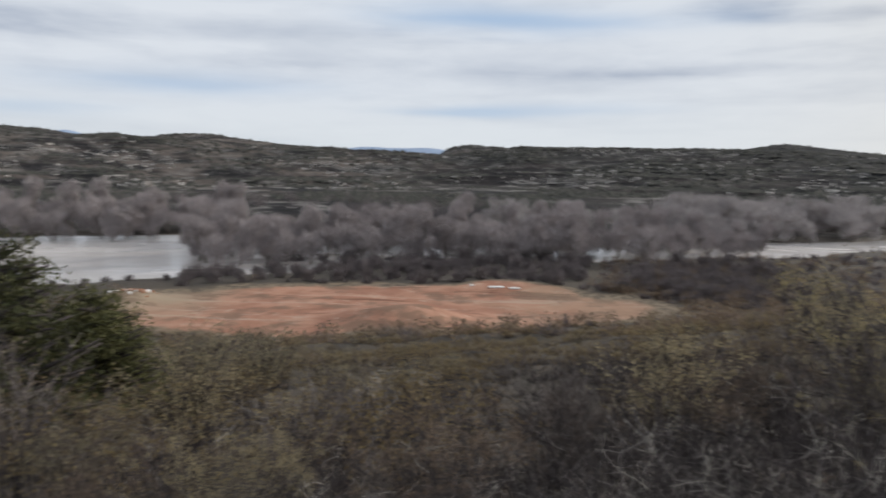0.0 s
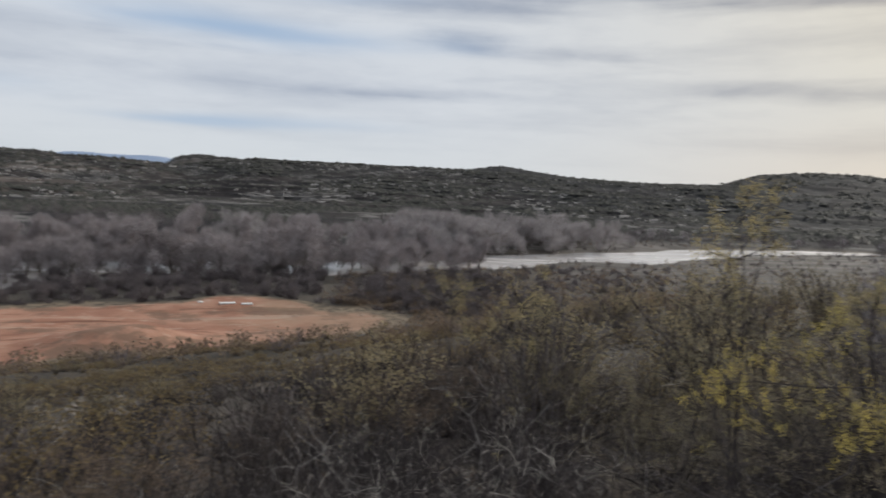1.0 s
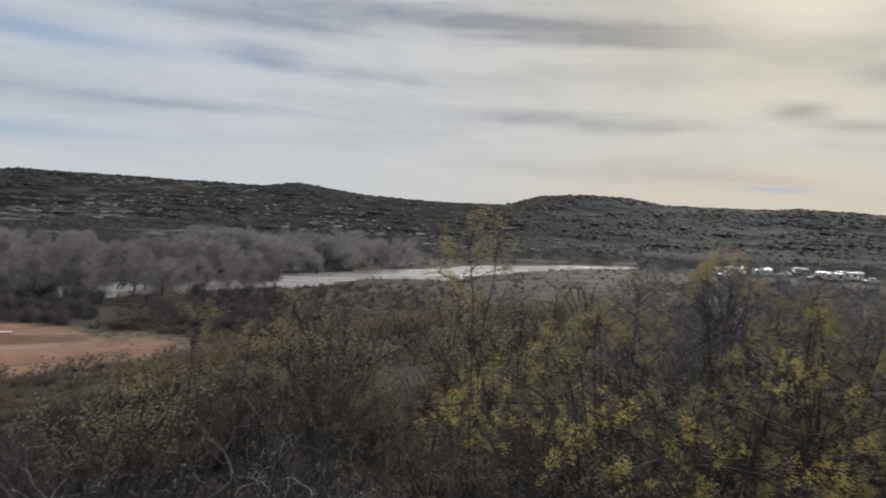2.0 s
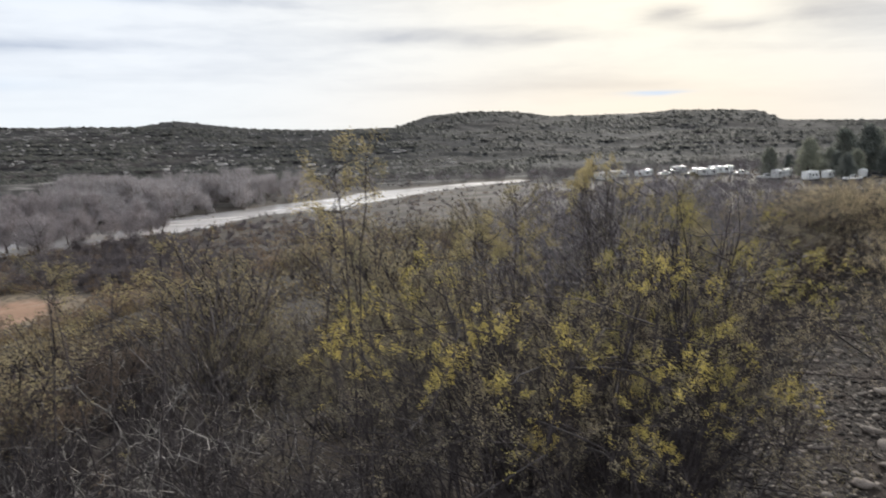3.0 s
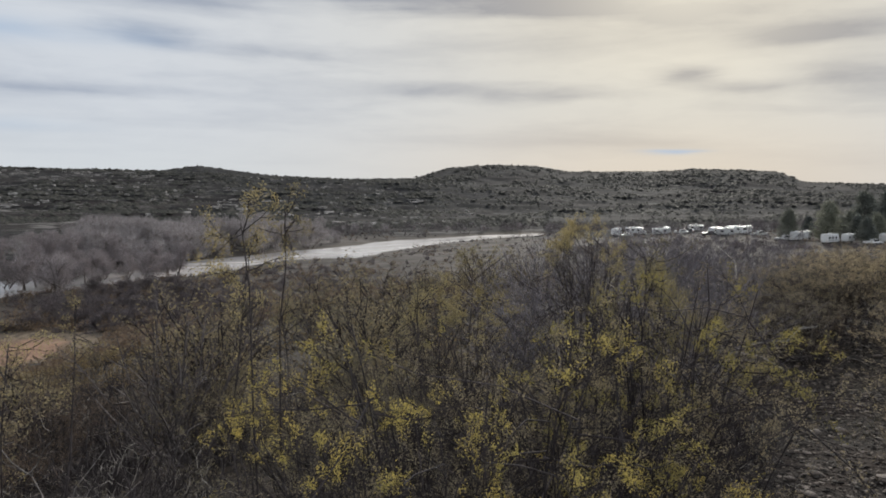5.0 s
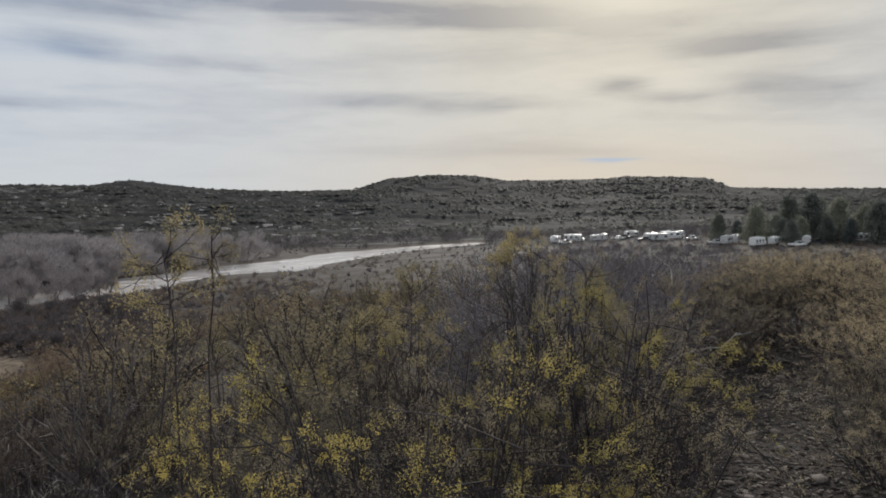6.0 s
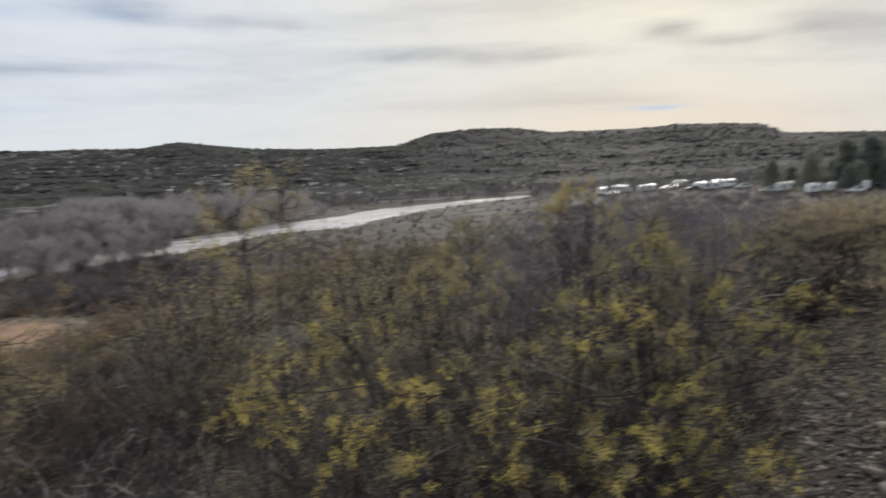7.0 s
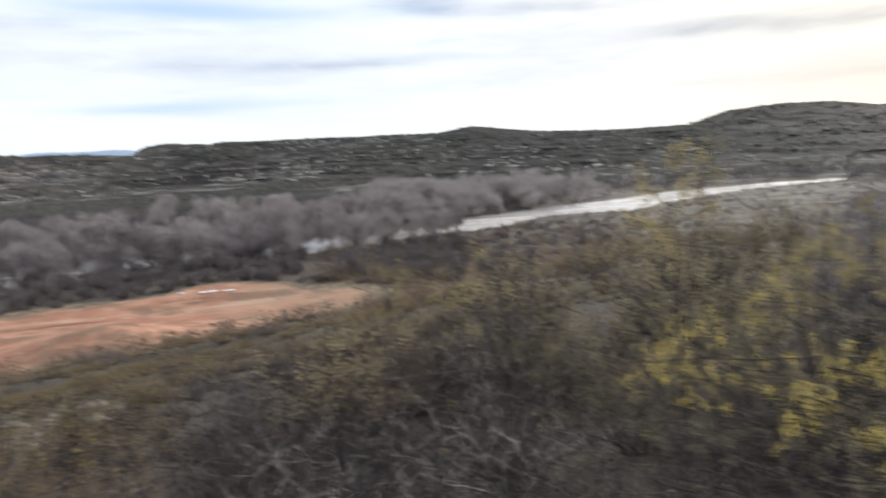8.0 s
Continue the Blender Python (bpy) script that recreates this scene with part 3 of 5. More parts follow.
def shrub(name, label, seed, height, spread, stems, tufts, leaf_mat, bark, category="shrub", group="", leaf=0.011, dead=0.08, r0=0.0055, twig=6, low=0.45, tuft=13, crown=0.6):
    """A many-stemmed desert shrub: crooked stems from one root, twigs, tufts of small leaves at the tips."""
    rng = np.random.default_rng(seed)
    wood, green = Soup(), Soup()
    pale_from = []
    tips = []
    for i in range(stems):
        a = rng.uniform(0, 2 * math.pi)
        lean = rng.uniform(0.05, 1.0) ** 0.65
        way = unit(np.array((math.cos(a) * lean * spread / height * 1.1, math.sin(a) * lean * spread / height * 1.1, 1.0)))
        length = height * rng.uniform(0.78, 1.0) * (1.0 + 0.12 * lean)
        root = np.array((math.cos(a), math.sin(a), 0)) * rng.uniform(0.0, 0.2) * spread - np.array((0, 0, 0.05))
        main = bend(rng, root, way, length, 8, 0.17, 0.03)
        wood.tube(main, r0 * rng.uniform(0.7, 1.5), r0 * 0.25, 4)
        for b in range(int(rng.integers(4, 8))):
            k = rng.uniform(0.22, 0.97) * 7
            p = main[int(k)] + (main[int(k) + 1] - main[int(k)]) * (k % 1)
            bw = unit(main[int(k) + 1] - main[int(k)] + rand_dir(rng) * (0.12 + 0.9 * rng.random()))
            bleached = rng.random() < dead
            br = bend(rng, p, bw, height * rng.uniform(0.14, 0.38), 4, 0.5 if bleached else 0.26, 0.05)
            soup, begin = wood, len(wood.f)
            soup.tube(br, r0 * 0.45, r0 * 0.15, 3)
            for t in range(twig):
                kk = rng.uniform(0.2, 1.0) * 3.99
                q = br[int(kk)] + (br[int(kk) + 1] - br[int(kk)]) * (kk % 1)
                tw = bend(rng, q, unit(br[-1] - br[-2] + rand_dir(rng) * 0.9), height * rng.uniform(0.04, 0.14), 2, 0.35, 0.05)
                soup.tube(tw, r0 * 0.19, r0 * 0.1, 3)
                if not bleached:
                    tips.append(tw)
            if bleached:
                pale_from.append((begin, len(wood.f)))
    top = max(t[-1][2] for t in tips)
    # leaves gather on the upper, outer twigs
    score = np.array([t[-1][2] / top + 0.35 * math.hypot(t[-1][0], t[-1][1]) / spread for t in tips]) + rng.normal(size=len(tips)) * 0.13
    order = [tips[i] for i in np.argsort(-score)[: int(len(tips) * (1 - low))]]
    high = [t for t in order if t[2][2] > top * (crown - 0.22)] or order
    for t in spaced(rng, high, tufts, 0.018):
        e = t[2] + np.array((0, 0, 0.02))
        leaf_cluster(green, rng, t[0], e, int(rng.integers(tuft, tuft * 2)), leaf, leaf * 1.1)
    thing = empty_thing(name, label, category, group)
    me = wood.mesh("wood", [bark, BARK_PALE], True)
    for a, b in pale_from:
        for q in range(a, b):
            me.polygons[q].material_index = 1
    part("wood", me, thing)
    part("foliage", green.mesh("foliage", leaf_mat), thing)
    return thing


GRP = "desert shrubs round the path"


def creosote(label, seed, height, radius, stems, leaf_mat, sunlit_mat=None, sunlit=0.0, bare=0.5, leaf=0.0056, per=11, shoots=7, r0=0.0058):
    """A spreading creosote bush: stems fan out from one root to a domed, uneven crown whose topmost sprays take a
    brighter, sunlit leaf colour.
    """
    rng = np.random.default_rng(seed)
    wood, green, lit_tips = Soup(), Soup(), Soup()
    up = np.array((0, 0, 1.0))

    def top(x, y):
        q = math.hypot(x, y) / radius
        return height * (1 - 0.17 * min(q, 1.3) ** 2.2) * (1 + 0.26 * float(vnoise(x + seed, y - seed, 6.0)))

    def held(p):
        return np.array((p[0], p[1], min(p[2], top(p[0], p[1]) * rng.uniform(0.97, 1.03))))

    for i in range(stems):
        a, rr = rng.uniform(0, 2 * math.pi), radius * math.sqrt(rng.random()) * 0.92
        out = np.array((math.cos(a), math.sin(a), 0))
        end = out * rr
        end = end + up * top(end[0], end[1]) * rng.uniform(0.88, 1.0)
        root = out * rng.uniform(0, 0.13) * radius - up * 0.06
        knee = root + (end - root) * 0.5 - out * rr * 0.12 + rng.normal(size=3) * 0.05
        main = []
        for k in range(10):
            t = k / 9
            main.append(root * (1 - t) ** 2 + knee * 2 * t * (1 - t) + end * t * t + rng.normal(size=3) * 0.011 * (0 < k < 9))
        wood.tube(main, r0 * rng.uniform(0.7, 1.5), r0 * 0.25, 4)
        for b in range(shoots):
            k = rng.uniform(0.3, 0.97) * 8.99
            p = main[int(k)] + (main[int(k) + 1] - main[int(k)]) * (k % 1)
            aim = p + rng.normal(size=3) * (0.2, 0.2, 0.05) * radius * 1.8 + up * rng.uniform(0.05, 0.25) * height + out * 0.05
            aim = held(aim)
            bend_ = rng.normal(size=3) * 0.018
            br = [p + (aim - p) * t + bend_ * math.sin(3.1 * t) + rng.normal(size=3) * 0.006 for t in (0, 0.3, 0.6, 0.8, 1.0)]
            wood.tube(br, r0 * 0.42, r0 * 0.14, 3)
            spray = sunlit and aim[2] > max(0.92 * top(aim[0], aim[1]), 0.85 * height) and float(vnoise(aim[0] + 3 * seed, aim[1], 6.0)) + 0.5 + rng.normal() * 0.12 < sunlit
            leafy = float(smooth(bare - 0.12, bare + 0.15, aim[2] / top(aim[0], aim[1]))) * (0.35 + 0.65 * (rng.random() < 0.6))
            for w in range(5):
                kk = rng.uniform(0.4, 1.0) * 3.99
                q = br[int(kk)] + (br[int(kk) + 1] - br[int(kk)]) * (kk % 1)
                d = unit(unit(aim - p) + up * 0.5 + rand_dir(rng) * 0.75)
                e = held(q + d * rng.uniform(0.045, 0.12))
                wood.tube([q, (q + e) / 2 + rng.normal(size=3) * 0.004, e], r0 * 0.17, r0 * 0.09, 3)
                rise = e[2] / (top(e[0], e[1]) + 1e-6)
                # topmost tips: yellow leaves, their brighter colour standing in for sunlight
                if spray and rise > 0.92:
                    leaf_cluster(lit_tips, rng, q + (e - q) * 0.55, e + up * 0.01, int(rng.integers(36, 60)), leaf, leaf * 1.15)
                elif rng.random() < leafy:
                    leaf_cluster(green, rng, q + (e - q) * 0.35, e, int(rng.integers(per, per * 2)), leaf, leaf * 1.1)
    thing = empty_thing("creosote_bush", label, "shrub", GRP)
    part("wood", wood.mesh("wood", BARK_DARK, True), thing)
    part("foliage", green.mesh("foliage", leaf_mat), thing)
    if lit_tips.v:
        part("young_foliage", lit_tips.mesh("young_foliage", sunlit_mat), thing, "bright yellow sunlit leaves at the twig tips")
    return thing


Y1 = creosote("creosote bush with yellow-tipped leaves beside the gravel path", 1, 1.30, 0.52, 32, LEAF_GOLD, LEAF_YELLOW, 0.62, 0.72, per=20)
Y2 = creosote("broad creosote bush crowned with yellow leaves beside the path", 2, 1.30, 0.60, 34, LEAF_GOLD, LEAF_YELLOW, 0.64, 0.68, per=20)
Y3 = creosote("creosote bush with a few yellow sprays on the slope", 12, 1.32, 0.62, 32, LEAF_OLIVE, LEAF_TIP, 0.36, 0.6, leaf=0.0075, per=11)
Y4 = creosote("tall creosote bush with dull yellow crown behind the path bushes", 14, 1.5, 0.36, 20, LEAF_GOLD, LEAF_TIP, 0.95, 0.76, leaf=0.008, per=9)
O3 = creosote("dense khaki creosote bush overhanging the gravel path", 7, 1.25, 0.95, 44, LEAF_KHAKI, None, 0.0, 0.36, leaf=0.010, per=17, shoots=10)
O1 = shrub("creosote_bush", "olive green creosote bush on the slope", 3, 1.1, 0.85, 40, 800, LEAF_OLIVE, BARK_DARK, group=GRP, dead=0.04, low=0.3, leaf=0.0125, crown=0.5)
B3 = shrub("bare_shrub", "tall leafless lilac-grey shrub behind the path", 8, 1.0, 0.85, 46, 20, LEAF_RUST, BARK_LILAC, group=GRP, dead=0.06, r0=0.006, twig=8, low=0.6)
O2 = shrub("creosote_bush", "olive brown creosote bush thinning to bare twigs", 4, 1.05, 0.9, 40, 560, LEAF_RUST, BARK_DARK, group=GRP, dead=0.1, low=0.5)
B1 = shrub("bare_shrub", "leafless grey thorny shrub with crooked twigs", 5, 1.0, 0.85, 46, 6, LEAF_RUST, BARK_DARK, group=GRP, dead=0.22, r0=0.006, twig=7, low=0.6)
B2 = shrub("bare_shrub", "leafless dark shrub with bleached dead twigs", 6, 0.95, 0.9, 44, 5, LEAF_RUST, BARK_DARK, group=GRP, dead=0.2, r0=0.0065, twig=7, low=0.6)


def thorn_shrub(label, seed, height, spread):
    """A leafless thorn shrub: bold crooked stems that fork again and again at wide angles, some of them weathered pale."""
    rng = np.random.default_rng(seed)
    wood, pale = Soup(), []

    def grow(p, d, length, r, level, dead):
        pts = bend(rng, p, d, length, 5, 0.24, 0.02)
        pts = [np.array((q[0], q[1], min(q[2], height * rng.uniform(0.93, 1.0)))) for q in pts]
        begin = len(wood.f)
        wood.tube(pts, r, r * 0.6, 5 if level == 0 else 4 if level == 1 else 3)
        if dead:
            pale.append((begin, len(wood.f)))
        if level == 4:
            return
        for k in range(3 if level < 3 else 2):
            at = pts[-1] if k == 0 else pts[int(rng.integers(2, 5))]
            turn = unit(unit(pts[-1] - pts[-2]) + rand_dir(rng) * (0.45 if k == 0 else 0.95) + np.array((0, 0, 0.06)))
            dies = dead or level >= 1 and rng.random() < 0.06
            grow(at, turn, length * rng.uniform(0.55, 0.8), r * 0.58, level + 1, dies)

    for i in range(9):
        a, lean = rng.uniform(0, 2 * math.pi), rng.uniform(0.15, 1.0)
        d = unit(np.array((math.cos(a) * lean * spread / height, math.sin(a) * lean * spread / height, 0.9)))
        grow(np.array((math.cos(a) * 0.08, math.sin(a) * 0.08, -0.05)), d, height * rng.uniform(0.36, 0.46), 0.0085, 0, False)
    thing = empty_thing("thorn_shrub", label, "shrub", GRP)
    me = wood.mesh("wood", [BARK_DARK, BARK_BLEACH], True)
    for a, b in pale:
        for q in range(a, b):
            me.polygons[q].material_index = 1
    part("wood", me, thing)
    return thing


T1 = thorn_shrub("leafless thorn shrub with crooked dark stems and bleached twigs", 91, 1.05, 0.7)
T2 = thorn_shrub("leafless thorn shrub with crooked dark stems and bleached twigs", 92, 1.0, 0.85)

# how high the scrub stands above the slope, by direction: it is lower before the clearing
RISE_AZ, RISE_EL = [-50, -35, -30, -24, -20, -14, -3, 4, 9, 14, 20, 30], [-9, -10, -11.3, -11.8, -13.8, -15.2, -15.2, -14.0, -12.6, -11.6, -9.5, -5.0]


def room(x, y, tall):
    """The largest size, up to 1.5, at which a shrub of that height stays under the scrub's top line."""
    r, a = math.hypot(x, y), math.degrees(math.atan2(x, y))
    return max(0.4, min(1.5, (1.6 + r * math.tan(radians(float(np.interp(a, RISE_AZ, RISE_EL)))) - float(land(x, y))) / tall))


FIRST = {}


def stony(x, y):
    """True on the bare stony patch of the slope."""
    return math.hypot((x + 2.9) / 1.4, (y - 11.8) / 3.4) < 1.0


def put(kind, x, y, turn=0, size=1.0, tall=1.0, sink=0.03):
    m = at_ground(x, y, turn, size, sink, tall)
    if m.translation.z < WATER - 0.8:
        m.translation.z = WATER - 0.8
    if kind.name not in FIRST:
        FIRST[kind.name] = 1
        kind.matrix_basis = m
        return kind
    return copy_thing(kind, m)


for k, x, y, t, sz in (
    (Y2, 1.96, 1.34, 20, 1.01), (Y1, 1.84, 1.56, 130, 0.92), (Y1, 2.4, 1.42, 250, 0.94), (Y2, 2.78, 1.48, 75, 1.04), (Y1, 2.98, 1.62, 310, 0.98), (Y1, 2.2, 1.16, 200, 0.88),
    (Y3, 2.5, 2.1, 40, 0.78), (Y3, 3.1, 2.15, 170, 0.8), (Y3, 3.5, 2.35, 60, 0.82), (Y3, 2.2, 2.5, 100, 0.74), (Y3, 2.9, 2.9, 10, 0.8), (Y3, 3.9, 2.6, 300, 0.82), (Y4, 4.0, 2.8, 30, 1.06), (Y4, 3.2, 1.9, 200, 0.88), (Y4, 2.62, 2.2, 90, 0.84), 
    (T1, 0.82, 1.85, 0, 0.92), (T2, 1.2, 1.95, 90, 0.98), (T1, 0.42, 2.15, 200, 0.86), (T2, 1.42, 1.62, 300, 0.9), (T2, 0.1, 2.6, 30, 0.82), (T1, 1.5, 2.3, 140, 1.0), (T1, 1.05, 2.75, 260, 0.95), (T2, 0.62, 2.9, 170, 0.9), (T1, -0.45, 2.75, 80, 0.72), (T2, -1.1, 3.3, 220, 0.75), (T1, -2.3, 3.6, 310, 0.8), (T1, 2.0, 0.98, 20, 0.66), (T2, 2.55, 1.2, 250, 0.62), (B1, 1.1, 2.15, 0, 0.85), (B2, 0.5, 2.5, 60, 0.82), (B1, 1.35, 2.85, 140, 0.98), (B2, -0.1, 2.9, 210, 0.8), (B1, -0.8, 3.1, 280, 0.75), (B1, 0.7, 3.3, 33, 0.92), (B1, 1.35, 1.95, 40, 0.9), (B2, 1.75, 2.4, 15, 0.95), (B2, 1.45, 1.6, 120, 0.85), (B1, 0.9, 2.5, 250, 0.8),
    (O2, -0.4, 3.7, 80, 0.8), (O1, -1.5, 3.5, 10, 0.8), (O2, -2.2, 3.2, 190, 0.7), (O1, -2.9, 4.1, 70, 0.9), (O2, -1.2, 4.5, 150, 0.62), (O2, 0.3, 4.6, 100, 0.8), (B2, 0.95, 4.1, 210, 0.95), (O2, 1.9, 6.1, 50, 1.2), (B2, -1.7, 2.7, 40, 0.6),
    (B2, 1.8, 3.8, 200, 1.0), (O1, 2.7, 3.7, 300, 1.0), (O1, 4.7, 3.6, 45, 0.95), (O2, 1.2, 5.2, 10, 1.0), (O1, 2.6, 5.0, 77, 1.05), (O1, 4.0, 4.9, 140, 1.0), (O1, 3.4, 3.6, 320, 1.0),
    (O1, 4.15, 2.3, 220, 0.5), (O2, 4.9, 2.6, 15, 0.6), (B2, 4.55, 2.35, 80, 0.62), (B1, 5.3, 2.75, 190, 0.7), (O3, 5.95, 3.25, 140, 0.62),
    (O3, 5.75, 1.2, 80, 0.98), (O3, 4.85, 0.92, 190, 0.94), (O1, 5.3, 1.3, 40, 0.95), (O3, 6.3, 1.6, 120, 1.08), (O3, 7.3, 1.75, 300, 1.12), (O3, 7.9, 2.35, 60, 0.95), (O3, 7.6, 3.45, 10, 0.9), (O3, 8.5, 2.1, 75, 1.2), (O3, 9.0, 3.9, 200, 1.1), (O2, 8.3, 3.4, 40, 0.62), (B1, 8.9, 3.2, 130, 0.7), (O2, 7.5, 3.15, 300, 0.5), (O3, 9.4, 2.7, 20, 1.3), (O3, 9.6, 3.8, 160, 1.3), (O3, 7.2, 0.9, 250, 1.2), (O3, 10.6, 3.2, 40, 1.4), (O3, 10.8, 4.3, 140, 1.4), (O3, 8.5, 4.2, 90, 1.1), (O3, 11.8, 3.9, 190, 1.42), (O3, 6.6, 3.8, 270, 0.8), (O3, 12.4, 5.0, 20, 1.4), (O3, 13.4, 4.3, 200, 1.45),
    (B3, 5.5, 3.3, 15, 1.06), (B3, 6.3, 3.8, 95, 1.22), (B3, 7.6, 4.7, 250, 1.35), (B3, 8.9, 5.6, 30, 1.4), (B3, 7.0, 5.2, 190, 1.4), (B3, 10.2, 5.4, 80, 1.45), (B3, 9.4, 6.6, 120, 1.5), (B3, 5.2, 4.0, 320, 1.32), (B3, 6.0, 4.6, 320, 1.4), (B3, 11.4, 6.2, 75, 1.45), (B3, 4.7, 3.5, 200, 1.18),
):
    put(k, x, y, t, sz)


def sprig(x, y, z_top, seed, tilt, tufts=16, crown=0.10, fork=0.5):
    """One tall thin stem with a forked head of yellow leaf tufts."""
    rng = np.random.default_rng(seed)
    wood, green = Soup(), Soup()
    h = z_top - float(land(x, y))
    lean = np.array((math.sin(radians(tilt)) * 0.12, math.cos(radians(tilt)) * 0.12, 0))
    main = bend(rng, np.array((0, 0, -0.05)) - lean * h, unit(np.array((0, 0, 1.0)) + lean), h * 0.94, 10, 0.07, 0.03)
    main = [p - np.array((main[-1][0], main[-1][1], 0)) * k / 10 for k, p in enumerate(main)]
    main = [np.array((p[0], p[1], -0.05 + (p[2] + 0.05) * (h + 0.01) / (main[-1][2] + 0.05))) for p in main]
    wood.tube(main, 0.0055, 0.0014, 4)
    for b in range(16):
        high = b >= 5
        k = (rng.uniform(0.9, 0.995) if high else rng.uniform(fork, 0.86)) * 10
        p = main[int(k)] + (main[min(int(k) + 1, 10)] - main[int(k)]) * (k % 1)
        way = unit(np.array((0, 0, 0.45)) + rand_dir(rng))
        br = bend(rng, p, way, rng.uniform(0.05, 0.11) + crown * (0.35 if high else 0.1), 4, 0.25, 0.08)
        br = [np.array((q[0], q[1], min(q[2], h + 0.02))) for q in br]
        wood.tube(br, 0.0018, 0.0007, 3)
        for c in range(max(2, tufts // 5) if high else int(b % 2)):
            twig = bend(rng, br[2 + c % 3], unit(way + rand_dir(rng) * 0.8), rng.uniform(0.025, 0.05), 2, 0.3)
            wood.tube(twig, 0.0008, 0.0005, 3)
            leaf_cluster(green, rng, twig[0], twig[-1], int(rng.integers(20, 34)), 0.0062, 0.0075)
    t = empty_thing("creosote_sapling", "tall thin creosote stem with tufts of yellow leaves", "shrub", GRP)
    part("wood", wood.mesh("wood", BARK_DARK, True), t)
    part("foliage", green.mesh("foliage", LEAF_TIP), t)
    t.matrix_basis = pose(x, y, float(land(x, y)))


for k, (x, y, z, tilt, tufts, crown) in enumerate(((1.57, 1.81, 1.56, 40, 30, 0.05), (1.71, 1.86, 1.59, 200, 12, 0.0), (1.62, 1.9, 1.45, 120, 8, 0.05), (2.57, 2.12, 1.35, 80, 22, 0.2), (3.03, 1.7, 1.40, 220, 18, 0.12), (1.0, 2.68, 1.21, 30, 16, 0.12), (1.13, 2.38, 1.21, 160, 16, 0.12), (1.33, 2.57, 1.22, 70, 14, 0.1), (1.09, 3.13, 1.12, 300, 14, 0.1), (2.2, 1.95, 1.28, 10, 12, 0.1), (1.85, 2.2, 1.27, 250, 9, 0.08))):
    sprig(x, y, z, 500 + k, tilt, tufts, crown)


def dead_branch():
    rng = np.random.default_rng(12)
    s_ = Soup()
    way = [(5.06, 2.86, float(land(5.06, 2.86)) - 0.03), (4.98, 2.68, 0.38), (4.9, 2.44, 0.64), (4.86, 2.32, 0.70), (4.93, 2.20, 0.75), (4.96, 2.14, 0.74), (5.0, 2.09, 0.82), (5.04, 2.01, 0.85)]
    main = [np.array(p) + rng.normal(size=3) * 0.006 for p in way]
    s_.tube(main, 0.0065, 0.003, 6)
    s_.tube([main[2], np.array((4.8, 2.21, 0.67)), np.array((4.83, 2.13, 0.63)), np.array((4.85, 2.07, 0.6))], 0.0045, 0.0025, 5)
    for k in (4, 6):
        s_.tube(bend(rng, main[k], unit(rand_dir(rng) + np.array((0.1, -0.2, 0.5))), 0.14, 4, 0.25), 0.004, 0.0015, 4)
    ob = tagged(new("dead_branch", s_.mesh("dead_branch", BARK_BLEACH, True)), "bleached crooked dead branch beside the path", "branch")


dead_branch()


def dead_shrub(x, y, reach, seed, turn):
    """A bleached dead stem among the shrubs: it leans, forks and ends in crooked twigs."""
    rng = np.random.default_rng(seed)
    soup = Soup()
    way = unit(np.array((math.cos(turn) * 0.55, math.sin(turn) * 0.55, 1.0)))
    main = bend(rng, np.array((0, 0, -0.05)), way, reach, 12, 0.3, 0.0)
    soup.tube(main, 0.0036, 0.0016, 5)
    for b in range(6):
        k = int(rng.integers(4, 10))
        d = unit(main[k] - main[k - 1] + rand_dir(rng) * 1.1)
        limb = bend(rng, main[k], d, reach * rng.uniform(0.15, 0.35), 6, 0.33)
        soup.tube(limb, 0.0028, 0.0011, 4)
        for _ in range(2):
            soup.tube(bend(rng, limb[int(rng.integers(2, 6))], rand_dir(rng), rng.uniform(0.04, 0.11), 3, 0.3), 0.0014, 0.0007, 3)
    ob = tagged(new("dead_shrub", soup.mesh("dead_shrub", BARK_BLEACH, True)), "single-stemmed dead shrub, bleached, leaning among bare shrubs", "shrub", "dead shrubs on the slope")
    ob.matrix_basis = pose(x, y, float(land(x, y)))


rng = np.random.default_rng(61)
for k in range(28):
    a, r = (rng.uniform(-2, 38), rng.uniform(1.75, 3.4)) if k < 18 else (rng.uniform(-36, 14), rng.uniform(3.0, 6.0))
    x, y = 0.3 + r * math.sin(radians(a)), r * math.cos(radians(a))
    dead_shrub(x, y, rng.uniform(0.7, 1.05) if k < 18 else rng.uniform(0.55, 0.9), 700 + k, rng.uniform(0, 6.28))


